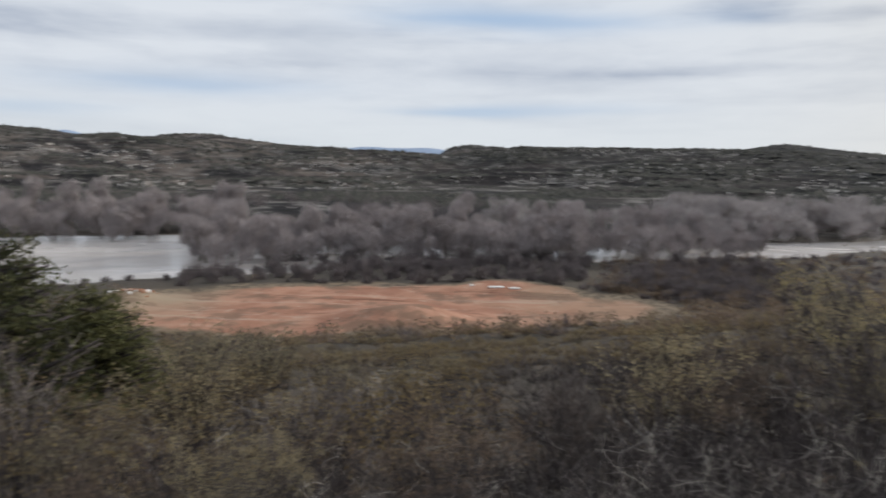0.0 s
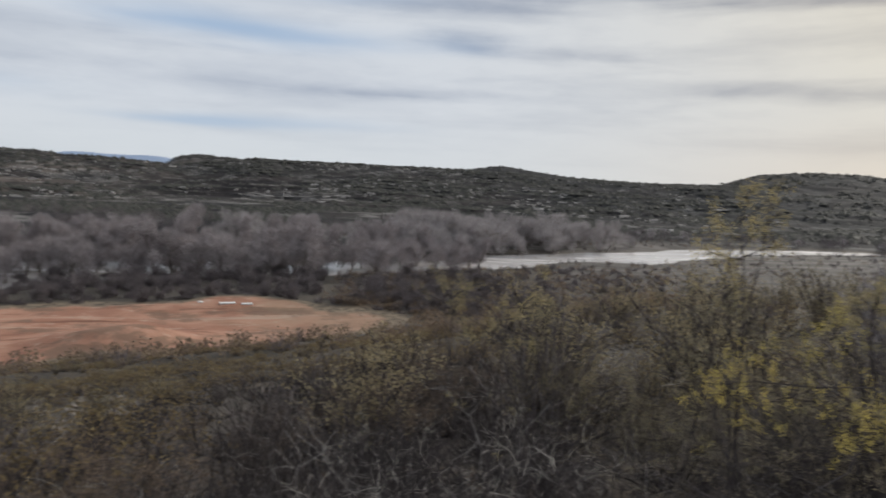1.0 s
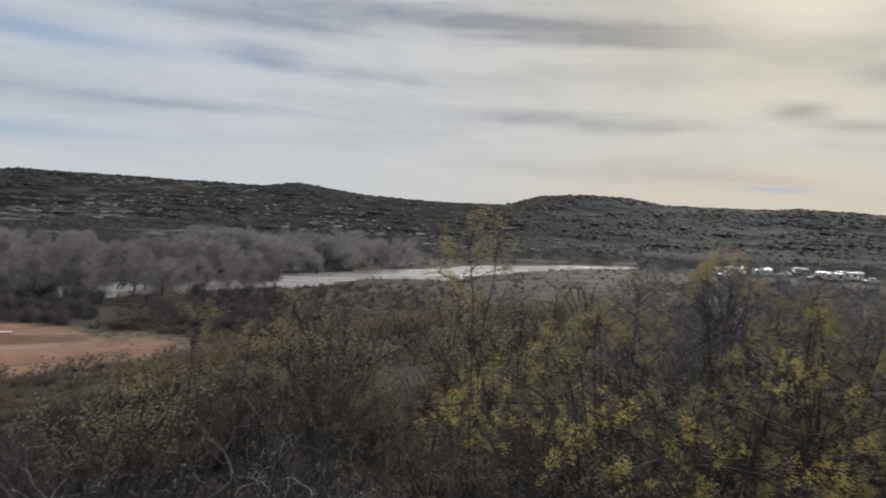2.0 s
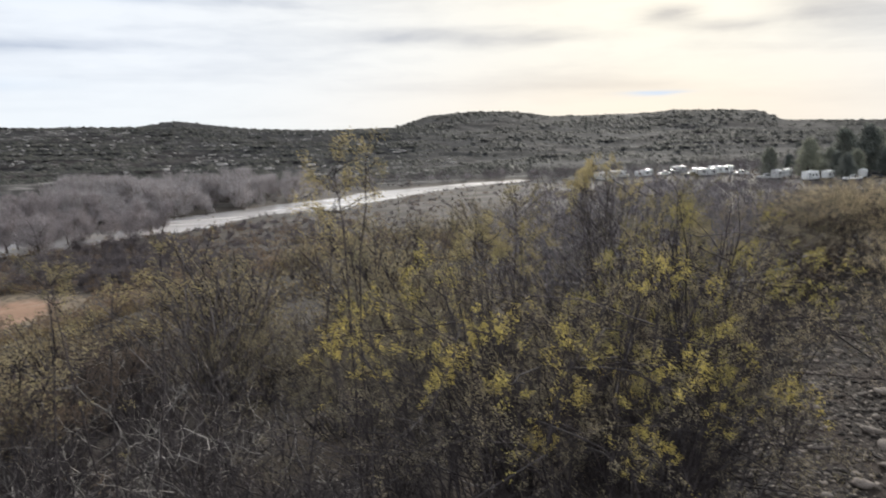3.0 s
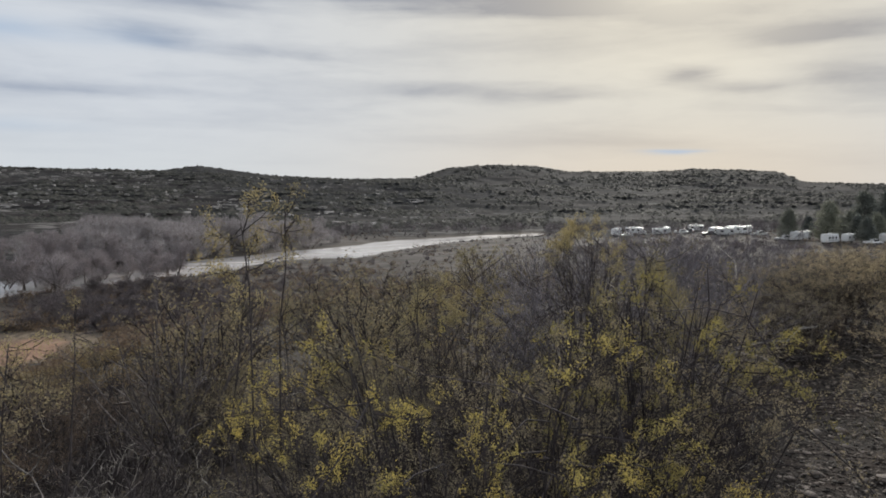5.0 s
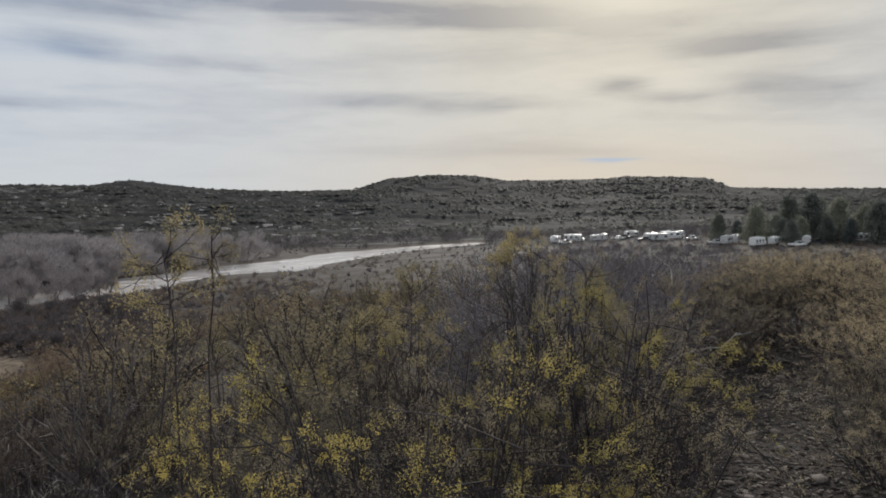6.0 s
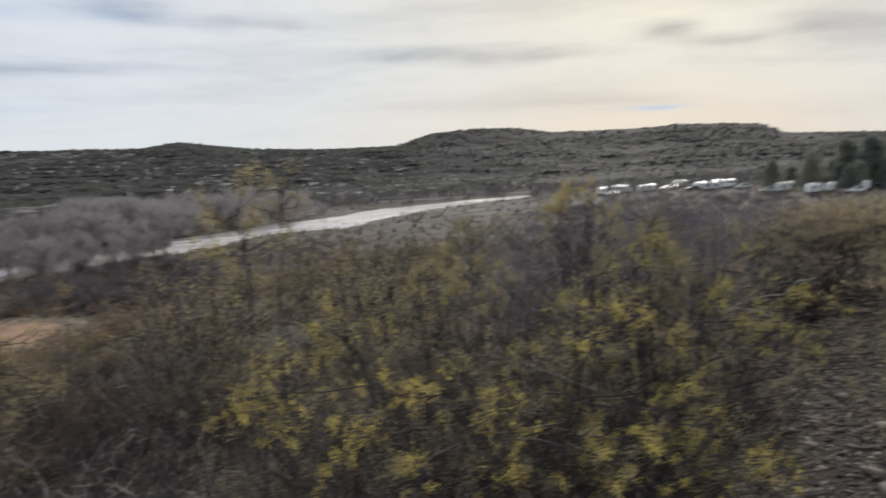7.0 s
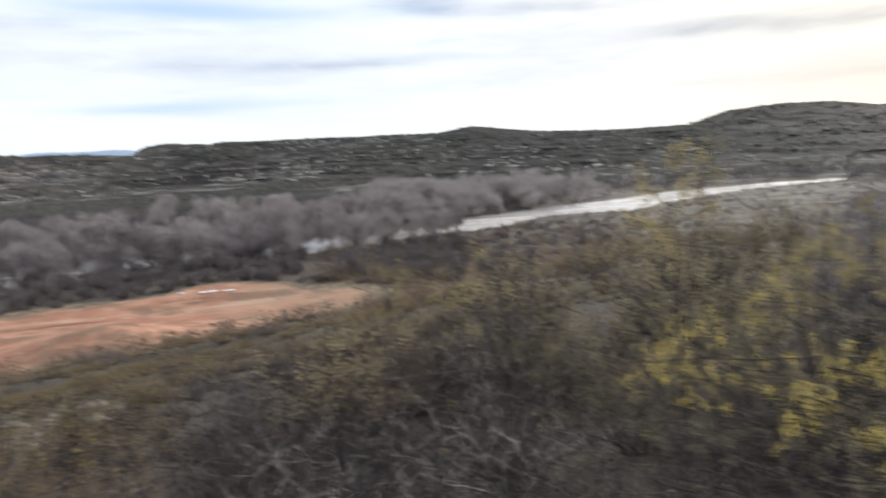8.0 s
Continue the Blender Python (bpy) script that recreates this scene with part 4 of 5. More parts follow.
# ---- shrubs down the slope ----
def slope_shrub(name, label, seed, height, spread, stems, leaves, leaf_mat, bark, leaf_len=0.034, category="shrub"):
    """A shrub seen from some way off: stems, twigs and leaf clumps."""
    rng = np.random.default_rng(seed)
    wood, green = Soup(), Soup()
    for i in range(stems):
        a, lean = rng.uniform(0, 2 * math.pi), rng.uniform(0.05, 1.0) ** 0.7
        way = unit(np.array((math.cos(a) * lean * spread / height, math.sin(a) * lean * spread / height, 1.0)))
        main = bend(rng, np.array((0, 0, -0.05)), way, height * rng.uniform(0.7, 1.1), 4, 0.15, 0.03)
        wood.tube(main, 0.012, 0.004, 3)
        for b in range(9):
            k = rng.uniform(0.25, 1.0) * 3.99
            p = main[int(k)] + (main[int(k) + 1] - main[int(k)]) * (k % 1)
            d = unit(main[-1] - main[0] + rand_dir(rng) * height * 0.8)
            q = p + d * height * rng.uniform(0.12, 0.35)
            wood.blade(p, q, unit(np.cross(d, rand_dir(rng))), 0.006)
            for _ in range(max(0, leaves // (stems * 9))):
                c = p + (q - p) * rng.uniform(0.3, 1.1) + rng.normal(size=3) * 0.035
                w = rand_dir(rng)
                green.leaf(c, w, unit(np.cross(w, rand_dir(rng))), leaf_len * rng.uniform(0.5, 1.3), leaf_len * rng.uniform(0.3, 0.6))
    thing = empty_thing(name, label, category, "shrubs down the slope")
    part("wood", wood.mesh("wood", bark), thing)
    if green.v:
        part("foliage", green.mesh("foliage", leaf_mat), thing)
    return thing


S1 = slope_shrub("creosote_bush", "olive creosote bush on the stony slope", 21, 1.15, 0.9, 22, 3400, LEAF_OLIVE, BARK_DARK)
S2 = slope_shrub("creosote_bush", "brownish creosote bush on the stony slope", 22, 1.05, 0.95, 24, 2600, LEAF_RUST, BARK_GREY)
S3 = slope_shrub("bare_shrub", "leafless grey shrub on the stony slope", 23, 1.2, 1.0, 34, 310, LEAF_RUST, BARK_GREY)
S4 = slope_shrub("creosote_bush", "greenish creosote bush on the stony slope", 24, 1.1, 0.85, 20, 2600, LEAF_GOLD, BARK_GREY)

rng = np.random.default_rng(5)
taken = []
count = 0
while count < 330:
    a, r = rng.uniform(-46, 76), 5.5 + 52 * rng.random() ** 1.25
    x, y = r * math.sin(radians(a)), r * math.cos(radians(a))
    u, s = along(x, y)
    if stony(x, y) or s < 1.0 and u < 14 or s < -4 or clearing(x, y) > 0.45 and r > 55:
        continue
    if any((x - px) ** 2 + (y - py) ** 2 < (0.75 + 0.012 * r) ** 2 for px, py in taken):
        continue
    taken.append((x, y))
    w = rng.random()
    grey = 0.55 if a > 48 else 0.42 if -2 < a < 34 else 0.15
    kind = S3 if w < grey else S1 if w < grey + 0.5 * (1 - grey) else S2 if w < grey + 0.78 * (1 - grey) else S4
    put(kind, x, y, rng.uniform(0, 360), min(rng.uniform(0.85, 1.3), room(x, y, 1.2)), rng.uniform(0.85, 1.1))
    count += 1


def slope_scrub():
    """Low growth that fills the slope between the larger shrubs."""
    rng = np.random.default_rng(18)
    green, twigs = Soup(), Soup()
    made = 0
    while made < 2700:
        a, r = rng.uniform(-48, 78 if made < 1500 else 22), (6 if made < 1500 else 4.2) + 62 * rng.random() ** 1.2
        x, y = r * math.sin(radians(a)), r * math.cos(radians(a))
        u, s = along(x, y)
        if stony(x, y) or s < 1.2 and u < 16 or s < -5 or clearing(x, y) > 0.4:
            continue
        made += 1
        z = float(land(x, y))
        h, w = min(rng.uniform(0.35, 0.95), room(x, y, 1.0)), rng.uniform(0.35, 0.8)
        for k in range(34):
            d = rng.normal(size=3)
            d[2] = abs(d[2])
            d = unit(d) * rng.uniform(0.5, 1.0)
            c = np.array((x + d[0] * w, y + d[1] * w, z + d[2] * h))
            twigs.blade(np.array((x + d[0] * w * 0.25, y + d[1] * w * 0.25, z - 0.02)), c, rand_dir(rng), 0.006 + 0.0003 * r)
            for _ in range(0 if -3 < a < 30 and r < 13 else 2):
                q = rand_dir(rng)
                green.leaf(c + rng.normal(size=3) * 0.05, q, unit(np.cross(q, rand_dir(rng))), 0.03 + 0.0012 * r, 0.016 + 0.0006 * r)
    tagged(new("undergrowth", green.mesh("undergrowth", LEAF_OCHRE)), "low brownish undergrowth covering the slope", "undergrowth", kind="stuff")
    tagged(new("undergrowth", twigs.mesh("undergrowth", BARK_DARK)), "bare grey twigs of low undergrowth on the slope", "undergrowth", kind="stuff")


slope_scrub()


def far_scrub():
    """The rest of the slope and flat: too many shrubs to count."""
    rng = np.random.default_rng(8)
    green, twigs = Soup(), Soup()
    made = 0
    while made < 4300:
        a, r = (-46 + 126 * rng.random() ** 0.7, 40 + 230 * rng.random()) if made % 4 else (rng.uniform(6, 32), rng.uniform(78, 150))
        x, y = r * math.sin(radians(a)), r * math.cos(radians(a))
        u, s = along(x, y)
        if clearing(x, y) > 0.3 or float(river_gap(x, y)) < 3 or r > np.interp(a, FOOT_AZ, FOOT_R) - 10 or (a < 6 and r > 95):
            continue
        made += 1
        z = float(land(x, y))
        h, w = rng.uniform(0.6, 1.7), rng.uniform(0.6, 1.4)
        soup = green if rng.random() < (0.6 if r < 90 else 0.25) else twigs
        for _ in range(70 if r < 90 else 45):
            d = rng.normal(size=3)
            d[2] = abs(d[2])
            d = unit(d) * rng.uniform(0.5, 1.0)
            c = np.array((x + d[0] * w, y + d[1] * w, z + d[2] * h))
            if soup is green:
                q = rand_dir(rng)
                soup.leaf(c, q, unit(np.cross(q, rand_dir(rng))), 0.26, 0.15)
            else:
                soup.blade(np.array((x + d[0] * w * 0.3, y + d[1] * w * 0.3, z)), c + rand_dir(rng) * 0.1, rand_dir(rng), 0.035)
    tagged(new("scrub", green.mesh("scrub", LEAF_RUST)), "olive brown scrub scattered over slope and flat", "scrub", kind="stuff")
    tagged(new("scrub", twigs.mesh("scrub", TWIG_THICKET)), "bare dark scrub scattered over the flood plain", "scrub", kind="stuff")


far_scrub()


# ---- trees by the river ----
def bare_tree(label, seed, height, spread, twig_mat, twigs=1500, name="cottonwood", trunks=1, width=0.035, low=0.35):
    """A leafless riverside tree: forked trunk, limbs and a haze of fine twigs."""
    rng = np.random.default_rng(seed)
    boles, wood, haze = [], Soup(), Soup()
    limbs = []
    for t in range(trunks):
        lean = rng.normal(size=3) * 0.16 * (1 if trunks == 1 else 2.0)
        trunk = bend(rng, np.array((rng.normal() * 0.3 * (trunks > 1), rng.normal() * 0.3 * (trunks > 1), -0.6)), unit(np.array((lean[0], lean[1], 1))), height * 0.62, 6, 0.09, 0.03)
        boles.append(Soup())
        boles[-1].tube(trunk, 0.022 * height / trunks ** 0.5, 0.009 * height / trunks ** 0.5, 6)
        for b in range(9):
            k = rng.uniform(low, 1.0) * 5.99
            p = trunk[int(k)] + (trunk[int(k) + 1] - trunk[int(k)]) * (k % 1)
            a = rng.uniform(0, 2 * math.pi)
            limb = bend(rng, p, unit(np.array((math.cos(a) * spread / height * 2.4, math.sin(a) * spread / height * 2.4, rng.uniform(0.4, 1.5)))), height * rng.uniform(0.25, 0.46), 5, 0.16, 0.05)
            wood.tube(limb, 0.008 * height, 0.0025 * height, 4)
            limbs.append(limb)
    # fine twigs fill rounded lobes round the limbs' outer halves
    lobes = [(limb[3] + rng.normal(size=3) * 0.03 * height, height * rng.uniform(0.10, 0.19)) for limb in limbs]
    size = np.array([q ** 2 for _, q in lobes])
    for i in rng.choice(len(lobes), twigs, p=size / size.sum()):
        mid, rad = lobes[i]
        d = rand_dir(rng)
        p = mid + d * rad * rng.random() ** 0.4 * (1, 1, 0.85)
        d = unit(d + rand_dir(rng) * 0.8 + np.array((0, 0, 0.5)))
        haze.blade(p - d * rad * 0.2, p + d * rad * rng.uniform(0.15, 0.38), unit(np.cross(d, rand_dir(rng))), width * rng.uniform(0.6, 1.3))
    thing = empty_thing(name, label, "tree", "bare trees along the river")
    for bole in boles:
        part("trunk", bole.mesh("trunk", BARK_COTTON, True), thing)
    crown = part("crown", haze.mesh("crown", twig_mat), thing)
    part("branchwork", wood.mesh("branchwork", BARK_COTTON, True), crown)
    return thing


C = [bare_tree("leafless grey-brown cottonwood standing in flood water", 40 + i, 10.5, 3.4 + 0.3 * i, TWIG_COTTON, 5200, trunks=1 + i % 2, width=0.025, low=0.3) for i in range(4)]
P = [bare_tree("pale leafless willow on the river bank", 50 + i, 8.0, 3.6, TWIG_PALE, 5200, name="willow", trunks=3, width=0.024, low=0.12) for i in range(2)]
D = [bare_tree("low dark leafless riverside thicket bush", 60 + i, 3.8, 3.9, TWIG_THICKET, 3400, name="thicket_bush", trunks=4, width=0.026, low=0.12) for i in range(3)]
for d_ in D:
    tagged(d_, category="shrub", group="dark thicket by the clearing")

rng = np.random.default_rng(77)


def scatter(kinds, n, a0, a1, r0, r1, gap_ok, size, near):
    """n trees in a sector, keeping apart."""
    got, tries, spots = 0, 0, []
    while got < n and tries < n * 60:
        tries += 1
        a, r = rng.uniform(a0, a1), rng.uniform(r0, r1)
        x, y = r * math.sin(radians(a)), r * math.cos(radians(a))
        if not gap_ok(float(river_gap(x, y)), x, y) or any((x - p) ** 2 + (y - q) ** 2 < near ** 2 for p, q in spots):
            continue
        spots.append((x, y))
        k = kinds[int(rng.integers(len(kinds)))]
        put(k, x, y, rng.uniform(0, 360), rng.uniform(*size), rng.uniform(0.9, 1.1), 0.2)
        got += 1


def open_water(x, y):
    """True in the gap of the woods through which the flood shows."""
    return abs(math.degrees(math.atan2(x, y)) - 6.8) < 1.9 and 90 < math.hypot(x, y) < 134


def far_bank(g, x, y):
    """True beyond the river."""
    return g > -1.0 and y > np.interp(x, [p[0] for p in RIVER], [p[1] for p in RIVER])


scatter(C, 132, -26, 9.5, 117, 154, lambda g, x, y: not open_water(x, y), (0.8, 1.05), 2.9)
scatter(C, 56, -46, -23, 148, 190, lambda g, x, y: g > -9, (1.0, 1.2), 3.6)
scatter(C, 40, 9, 17.8, 139, 184, lambda g, x, y: True, (0.55, 0.8), 3.0)
scatter(P, 64, 11, 27, 165, 228, lambda g, x, y: far_bank(g, x, y), (0.9, 1.25), 3.2)
scatter(P, 14, -2, 13, 165, 205, lambda g, x, y: far_bank(g, x, y), (0.8, 1.1), 4.0)
scatter(P, 16, 26, 50, 190, 300, lambda g, x, y: far_bank(g, x, y), (0.35, 0.6), 5.0)
scatter(D, 178, -27, 19, 88, 114, lambda g, x, y: g > -1.0 and clearing(x, y) < 0.24 and not open_water(x, y), (0.62, 0.95), 2.1)
scatter(D, 52, -21, 19, 104, 128, lambda g, x, y: g > -8 and not open_water(x, y), (0.85, 1.2), 3.0)
scatter(D, 40, 5, 24, 82, 100, lambda g, x, y: clearing(x, y) < 0.18 and not open_water(x, y), (0.65, 1.0), 2.4)
scatter(D, 20, -46, -27, 93, 114, lambda g, x, y: g > 0.2, (0.4, 0.65), 2.6)
scatter(D, 20, 17, 36, 88, 145, lambda g, x, y: g > 0.5, (0.4, 0.8), 3.4)


def far_woods():
    """Bare brush along the foot of the hills and in front of the camp."""
    rng = np.random.default_rng(31)
    brush = Soup()
    made = 0
    while made < 760:
        camp = made % 3 != 0
        a = rng.uniform(46, 80) if camp else rng.uniform(-46, 50)
        behind = rng.random() < 0.4
        r = (rng.uniform(268, 335) if behind else rng.uniform(125, 214)) if camp else np.interp(a, FOOT_AZ, FOOT_R) - rng.uniform(-15, 45)
        x, y = r * math.sin(radians(a)), r * math.cos(radians(a))
        if float(river_gap(x, y)) < 3:
            continue
        made += 1
        z = float(land(x, y))
        h, w = ((rng.uniform(2.5, 5.0), rng.uniform(2.5, 4.5)) if behind else (rng.uniform(0.8, 2.0), rng.uniform(1.2, 2.6))) if camp else (rng.uniform(2.2, 4.5), rng.uniform(2.0, 4.0))
        for _ in range(150):
            d = rng.normal(size=3)
            d[2] = abs(d[2])
            d = unit(d) * rng.uniform(0.45, 1.0)
            c = np.array((x + d[0] * w, y + d[1] * w, z + d[2] * h))
            q = unit(rand_dir(rng) + np.array((0, 0, 0.8)))
            brush.blade(c - q * 0.35 * h, c + q * 0.1 * h, rand_dir(rng), 0.045)
    tagged(new("brush", brush.mesh("brush", TWIG_THICKET)), "dark bare brush along the hill foot and camp", "brush", kind="stuff")


far_woods()


# ---- conifers and camp ----
def conifer(label, seed, height, width, leaf=(0.35, 0.8), per=26, fuzz=0.3, leaf_mat=LEAF_HAZED):
    rng = np.random.default_rng(seed)
    bole, wood, green = Soup(), Soup(), Soup()
    trunk = bend(rng, np.array((0, 0, -0.3)), np.array((0, 0, 1.0)), height * 0.95, 5, 0.02, 0.02)
    bole.tube(trunk, height * 0.022, 0.03, 6)
    for b in range(150):
        k = rng.uniform(0.06, 0.99)
        p = trunk[0] + (trunk[-1] - trunk[0]) * k
        a = rng.uniform(0, 2 * math.pi)
        reach = width * min(1.0, (1.02 - k) ** 0.5 * 1.1) * min(1.0, 0.5 + 2.5 * k) * rng.uniform(0.65, 1.1)
        d = np.array((math.cos(a), math.sin(a), rng.uniform(-0.05, 0.45)))
        limb = [p, p + d * reach * 0.5, p + d * reach + np.array((0, 0, 0.05 * reach))]
        wood.tube(limb, 0.05, 0.015, 3)
        for _ in range(per):
            c = p + d * reach * rng.uniform(0.35, 1.08) + rng.normal(size=3) * fuzz
            w = rand_dir(rng)
            green.leaf(c, w, unit(np.cross(w, rand_dir(rng))), rng.uniform(*leaf), rng.uniform(*leaf) * 0.5)
    thing = empty_thing("conifer", label, "tree", "dark conifers at the camp")
    part("trunk", bole.mesh("trunk", BARK_DARK, True), thing)
    crown = part("crown", green.mesh("crown", leaf_mat), thing)
    part("branchwork", wood.mesh("branchwork", BARK_DARK, True), crown)
    return thing


K = [conifer("tall dark green conifer beside parked motorhomes", 70 + i, 11.0, 3.6 + 0.4 * i, (0.3, 0.65), 44, 0.42) for i in range(3)]


def polar(a, r):
    return r * math.sin(radians(a)), r * math.cos(radians(a))


for k, a, r, sz in ((K[0], 63.3, 226, 0.83), (K[1], 65.8, 229, 1.05), (K[2], 68.2, 224, 0.68), (K[1], 69.5, 262, 1.32), (K[0], 70.7, 268, 1.2), (K[2], 71.9, 240, 1.02), (K[1], 73.5, 243, 1.1), (K[0], 74.9, 250, 1.15), (K[2], 76.3, 245, 1.1), (K[1], 70.0, 285, 1.2), (K[0], 67.2, 262, 0.9), (K[1], 77.8, 255, 1.2), (K[2], 66.6, 246, 0.9), (K[0], 68.8, 240, 0.9), (K[2], 70.4, 246, 1.05), (K[1], 71.2, 256, 1.2), (K[0], 72.7, 262, 1.25), (K[2], 74.2, 270, 1.3), (K[1], 75.6, 275, 1.3), (K[2], 64.6, 262, 0.8), (K[0], 79, 262, 1.3), (K[1], 68.0, 275, 1.25), (K[2], 69.0, 280, 1.3), (K[0], 73.0, 285, 1.4), (K[1], 76.8, 262, 1.2), (K[2], 67.6, 250, 0.95)):
    x, y = polar(a, r)
    put(k, x, y, a * 37, sz)

J1 = conifer("dense dark green juniper on the slope", 81, 2.6, 1.25, (0.04, 0.09), 90, 0.09, LEAF_JUNIPER)
tagged(J1, category="juniper", group="junipers on the slope")
J1.name = "juniper"
put(J1, -5.9, 7.0, 0, 1.0)
put(J1, -7.6, 8.6, 90, 1.05)
put(J1, -5.4, 8.4, 200, 0.8)


def box(bm, x0, x1, y0, y1, z0, z1):
    m = Matrix.Translation(((x0 + x1) / 2, (y0 + y1) / 2, (z0 + z1) / 2)) @ Matrix.Diagonal((x1 - x0, y1 - y0, z1 - z0, 1))
    return bmesh.ops.create_cube(bm, size=1, matrix=m)["verts"]


def rounded(name, dims, mat, r=0.12):
    bm = bmesh.new()
    for d in dims:
        box(bm, *d)
    bmesh.ops.bevel(bm, geom=list(bm.edges), offset=r, segments=2, affect="EDGES", clamp_overlap=True)
    return bm_mesh(name, bm, mat, False)


def wheel_mesh(r, w):
    bm = bmesh.new()
    bmesh.ops.create_cone(bm, cap_ends=True, segments=14, radius1=r, radius2=r, depth=w, matrix=Matrix.Rotation(radians(90), 4, "X"))
    bmesh.ops.bevel(bm, geom=list(bm.edges), offset=r * 0.12, segments=1, affect="EDGES", clamp_overlap=True)
    return bm_mesh("wheel", bm, RUBBER)


WHEEL, RIM = wheel_mesh(0.38, 0.25), wheel_mesh(0.2, 0.27)
RIM.materials[0] = METAL
RIM.name = "rim"
GRP_RV = "vehicles parked on the camp ground"


def wheels(thing, xs, half):
    for x in xs:
        for sgn in (-1, 1):
            w = part("wheel", WHEEL, thing)
            w.location = (x, sgn * half, 0.38)
            part("rim", RIM, w, "steel wheel rim")


def lights(thing, front, back, z, half):
    """Two headlights and two tail lights."""
    for sgn in (-1, 1):
        part("headlight", rounded("headlight", [(front - 0.03, front + 0.03, sgn * half * 0.8 - 0.13, sgn * half * 0.8 + 0.13, z, z + 0.18)], METAL, 0.02), thing)
        part("tail_light", rounded("tail_light", [(back - 0.03, back + 0.03, sgn * half * 0.85 - 0.08, sgn * half * 0.85 + 0.08, z, z + 0.25)], BRICK_RED, 0.02), thing)


def motorhome():
    t = empty_thing("motorhome", "white motorhome with dark windows parked on the camp ground", "motorhome", GRP_RV)
    part("body", rounded("body", [(-3.9, 3.2, -1.2, 1.2, 0.55, 3.05)], RV_WHITE, 0.18), t)
    part("cab", rounded("cab", [(3.0, 4.4, -1.05, 1.05, 0.5, 1.75)], RV_WHITE, 0.2), t)
    part("windshield", rounded("windshield", [(3.1, 3.45, -1.0, 1.0, 1.72, 2.5)], GLASS_DARK, 0.08), t, "dark tinted windscreen")
    for sgn in (-1, 1):
        for x in (-2.9, -0.8, 1.4):
            part("window", rounded("window", [(x - 0.5, x + 0.5, sgn * 1.21 - 0.02, sgn * 1.21 + 0.02, 1.6, 2.3)], GLASS_DARK, 0.01), t)
        part("stripe", rounded("stripe", [(-3.7, 3.0, sgn * 1.208 - 0.01, sgn * 1.208 + 0.01, 1.1, 1.3)], RV_GREY, 0.004), t, "grey side stripe")
    part("roof_unit", rounded("roof_unit", [(-1.2, -0.2, -0.4, 0.4, 3.05, 3.35)], RV_WHITE, 0.06), t)
    lights(t, 4.4, -3.9, 0.75, 1.0)
    part("bumper", rounded("bumper", [(4.36, 4.5, -1.0, 1.0, 0.45, 0.65)], METAL, 0.04), t)
    entry = part("door", rounded("door", [(0.3, 1.0, -1.235, -1.19, 0.7, 2.5)], RV_WHITE, 0.015), t)
    part("handle", rounded("handle", [(0.36, 0.48, -1.26, -1.23, 1.45, 1.5)], METAL, 0.008), entry, "small steel door handle")
    wheels(t, (-2.4, 3.4), 1.05)
    return t


def trailer():
    t = empty_thing("camping_trailer", "white camping trailer with dark windows parked on the camp ground", "trailer", GRP_RV)
    part("body", rounded("body", [(-3.2, 3.2, -1.15, 1.15, 0.6, 2.95)], RV_WHITE, 0.25), t)
    part("tow_bar", rounded("tow_bar", [(3.1, 4.3, -0.08, 0.08, 0.5, 0.62)], METAL, 0.02), t)
    part("jack", rounded("jack", [(4.1, 4.2, -0.05, 0.05, 0.0, 0.9)], METAL, 0.015), t)
    for sgn in (-1, 1):
        for x in (-2.0, 1.9):
            part("window", rounded("window", [(x - 0.55, x + 0.55, sgn * 1.16 - 0.02, sgn * 1.16 + 0.02, 1.5, 2.2)], GLASS_DARK, 0.01), t)
    entry = part("door", rounded("door", [(-0.2, 0.5, 1.14, 1.18, 0.75, 2.5)], RV_GREY, 0.015), t)
    part("handle", rounded("handle", [(-0.14, -0.02, 1.18, 1.21, 1.45, 1.5)], METAL, 0.008), entry, "small steel door handle")
    part("roof_unit", rounded("roof_unit", [(-0.5, 0.5, -0.4, 0.4, 2.95, 3.2)], RV_WHITE, 0.06), t)
    wheels(t, (-0.4, 0.45), 1.02)
    return t


def pickup(mat, label):
    t = empty_thing("pickup_truck", label, "pickup truck", GRP_RV)
    part("body", rounded("body", [(-2.7, 2.7, -0.95, 0.95, 0.5, 1.1)], mat, 0.12), t)
    part("cabin", rounded("cabin", [(-0.6, 1.3, -0.85, 0.85, 1.05, 1.8)], mat, 0.2), t)
    for sgn in (-1, 1):
        part("window", rounded("window", [(-0.4, 1.1, sgn * 0.86 - 0.015, sgn * 0.86 + 0.015, 1.2, 1.62)], GLASS_DARK, 0.006), t)
    part("windshield", rounded("windshield", [(1.22, 1.34, -0.7, 0.7, 1.2, 1.62)], GLASS_DARK, 0.03), t)
    lights(t, 2.7, -2.7, 0.8, 0.7)
    for x in (-2.72, 2.72):
        part("bumper", rounded("bumper", [(x - 0.07, x + 0.07, -0.9, 0.9, 0.42, 0.6)], METAL, 0.03), t)
    wheels(t, (-1.7, 1.75), 0.85)
    return t


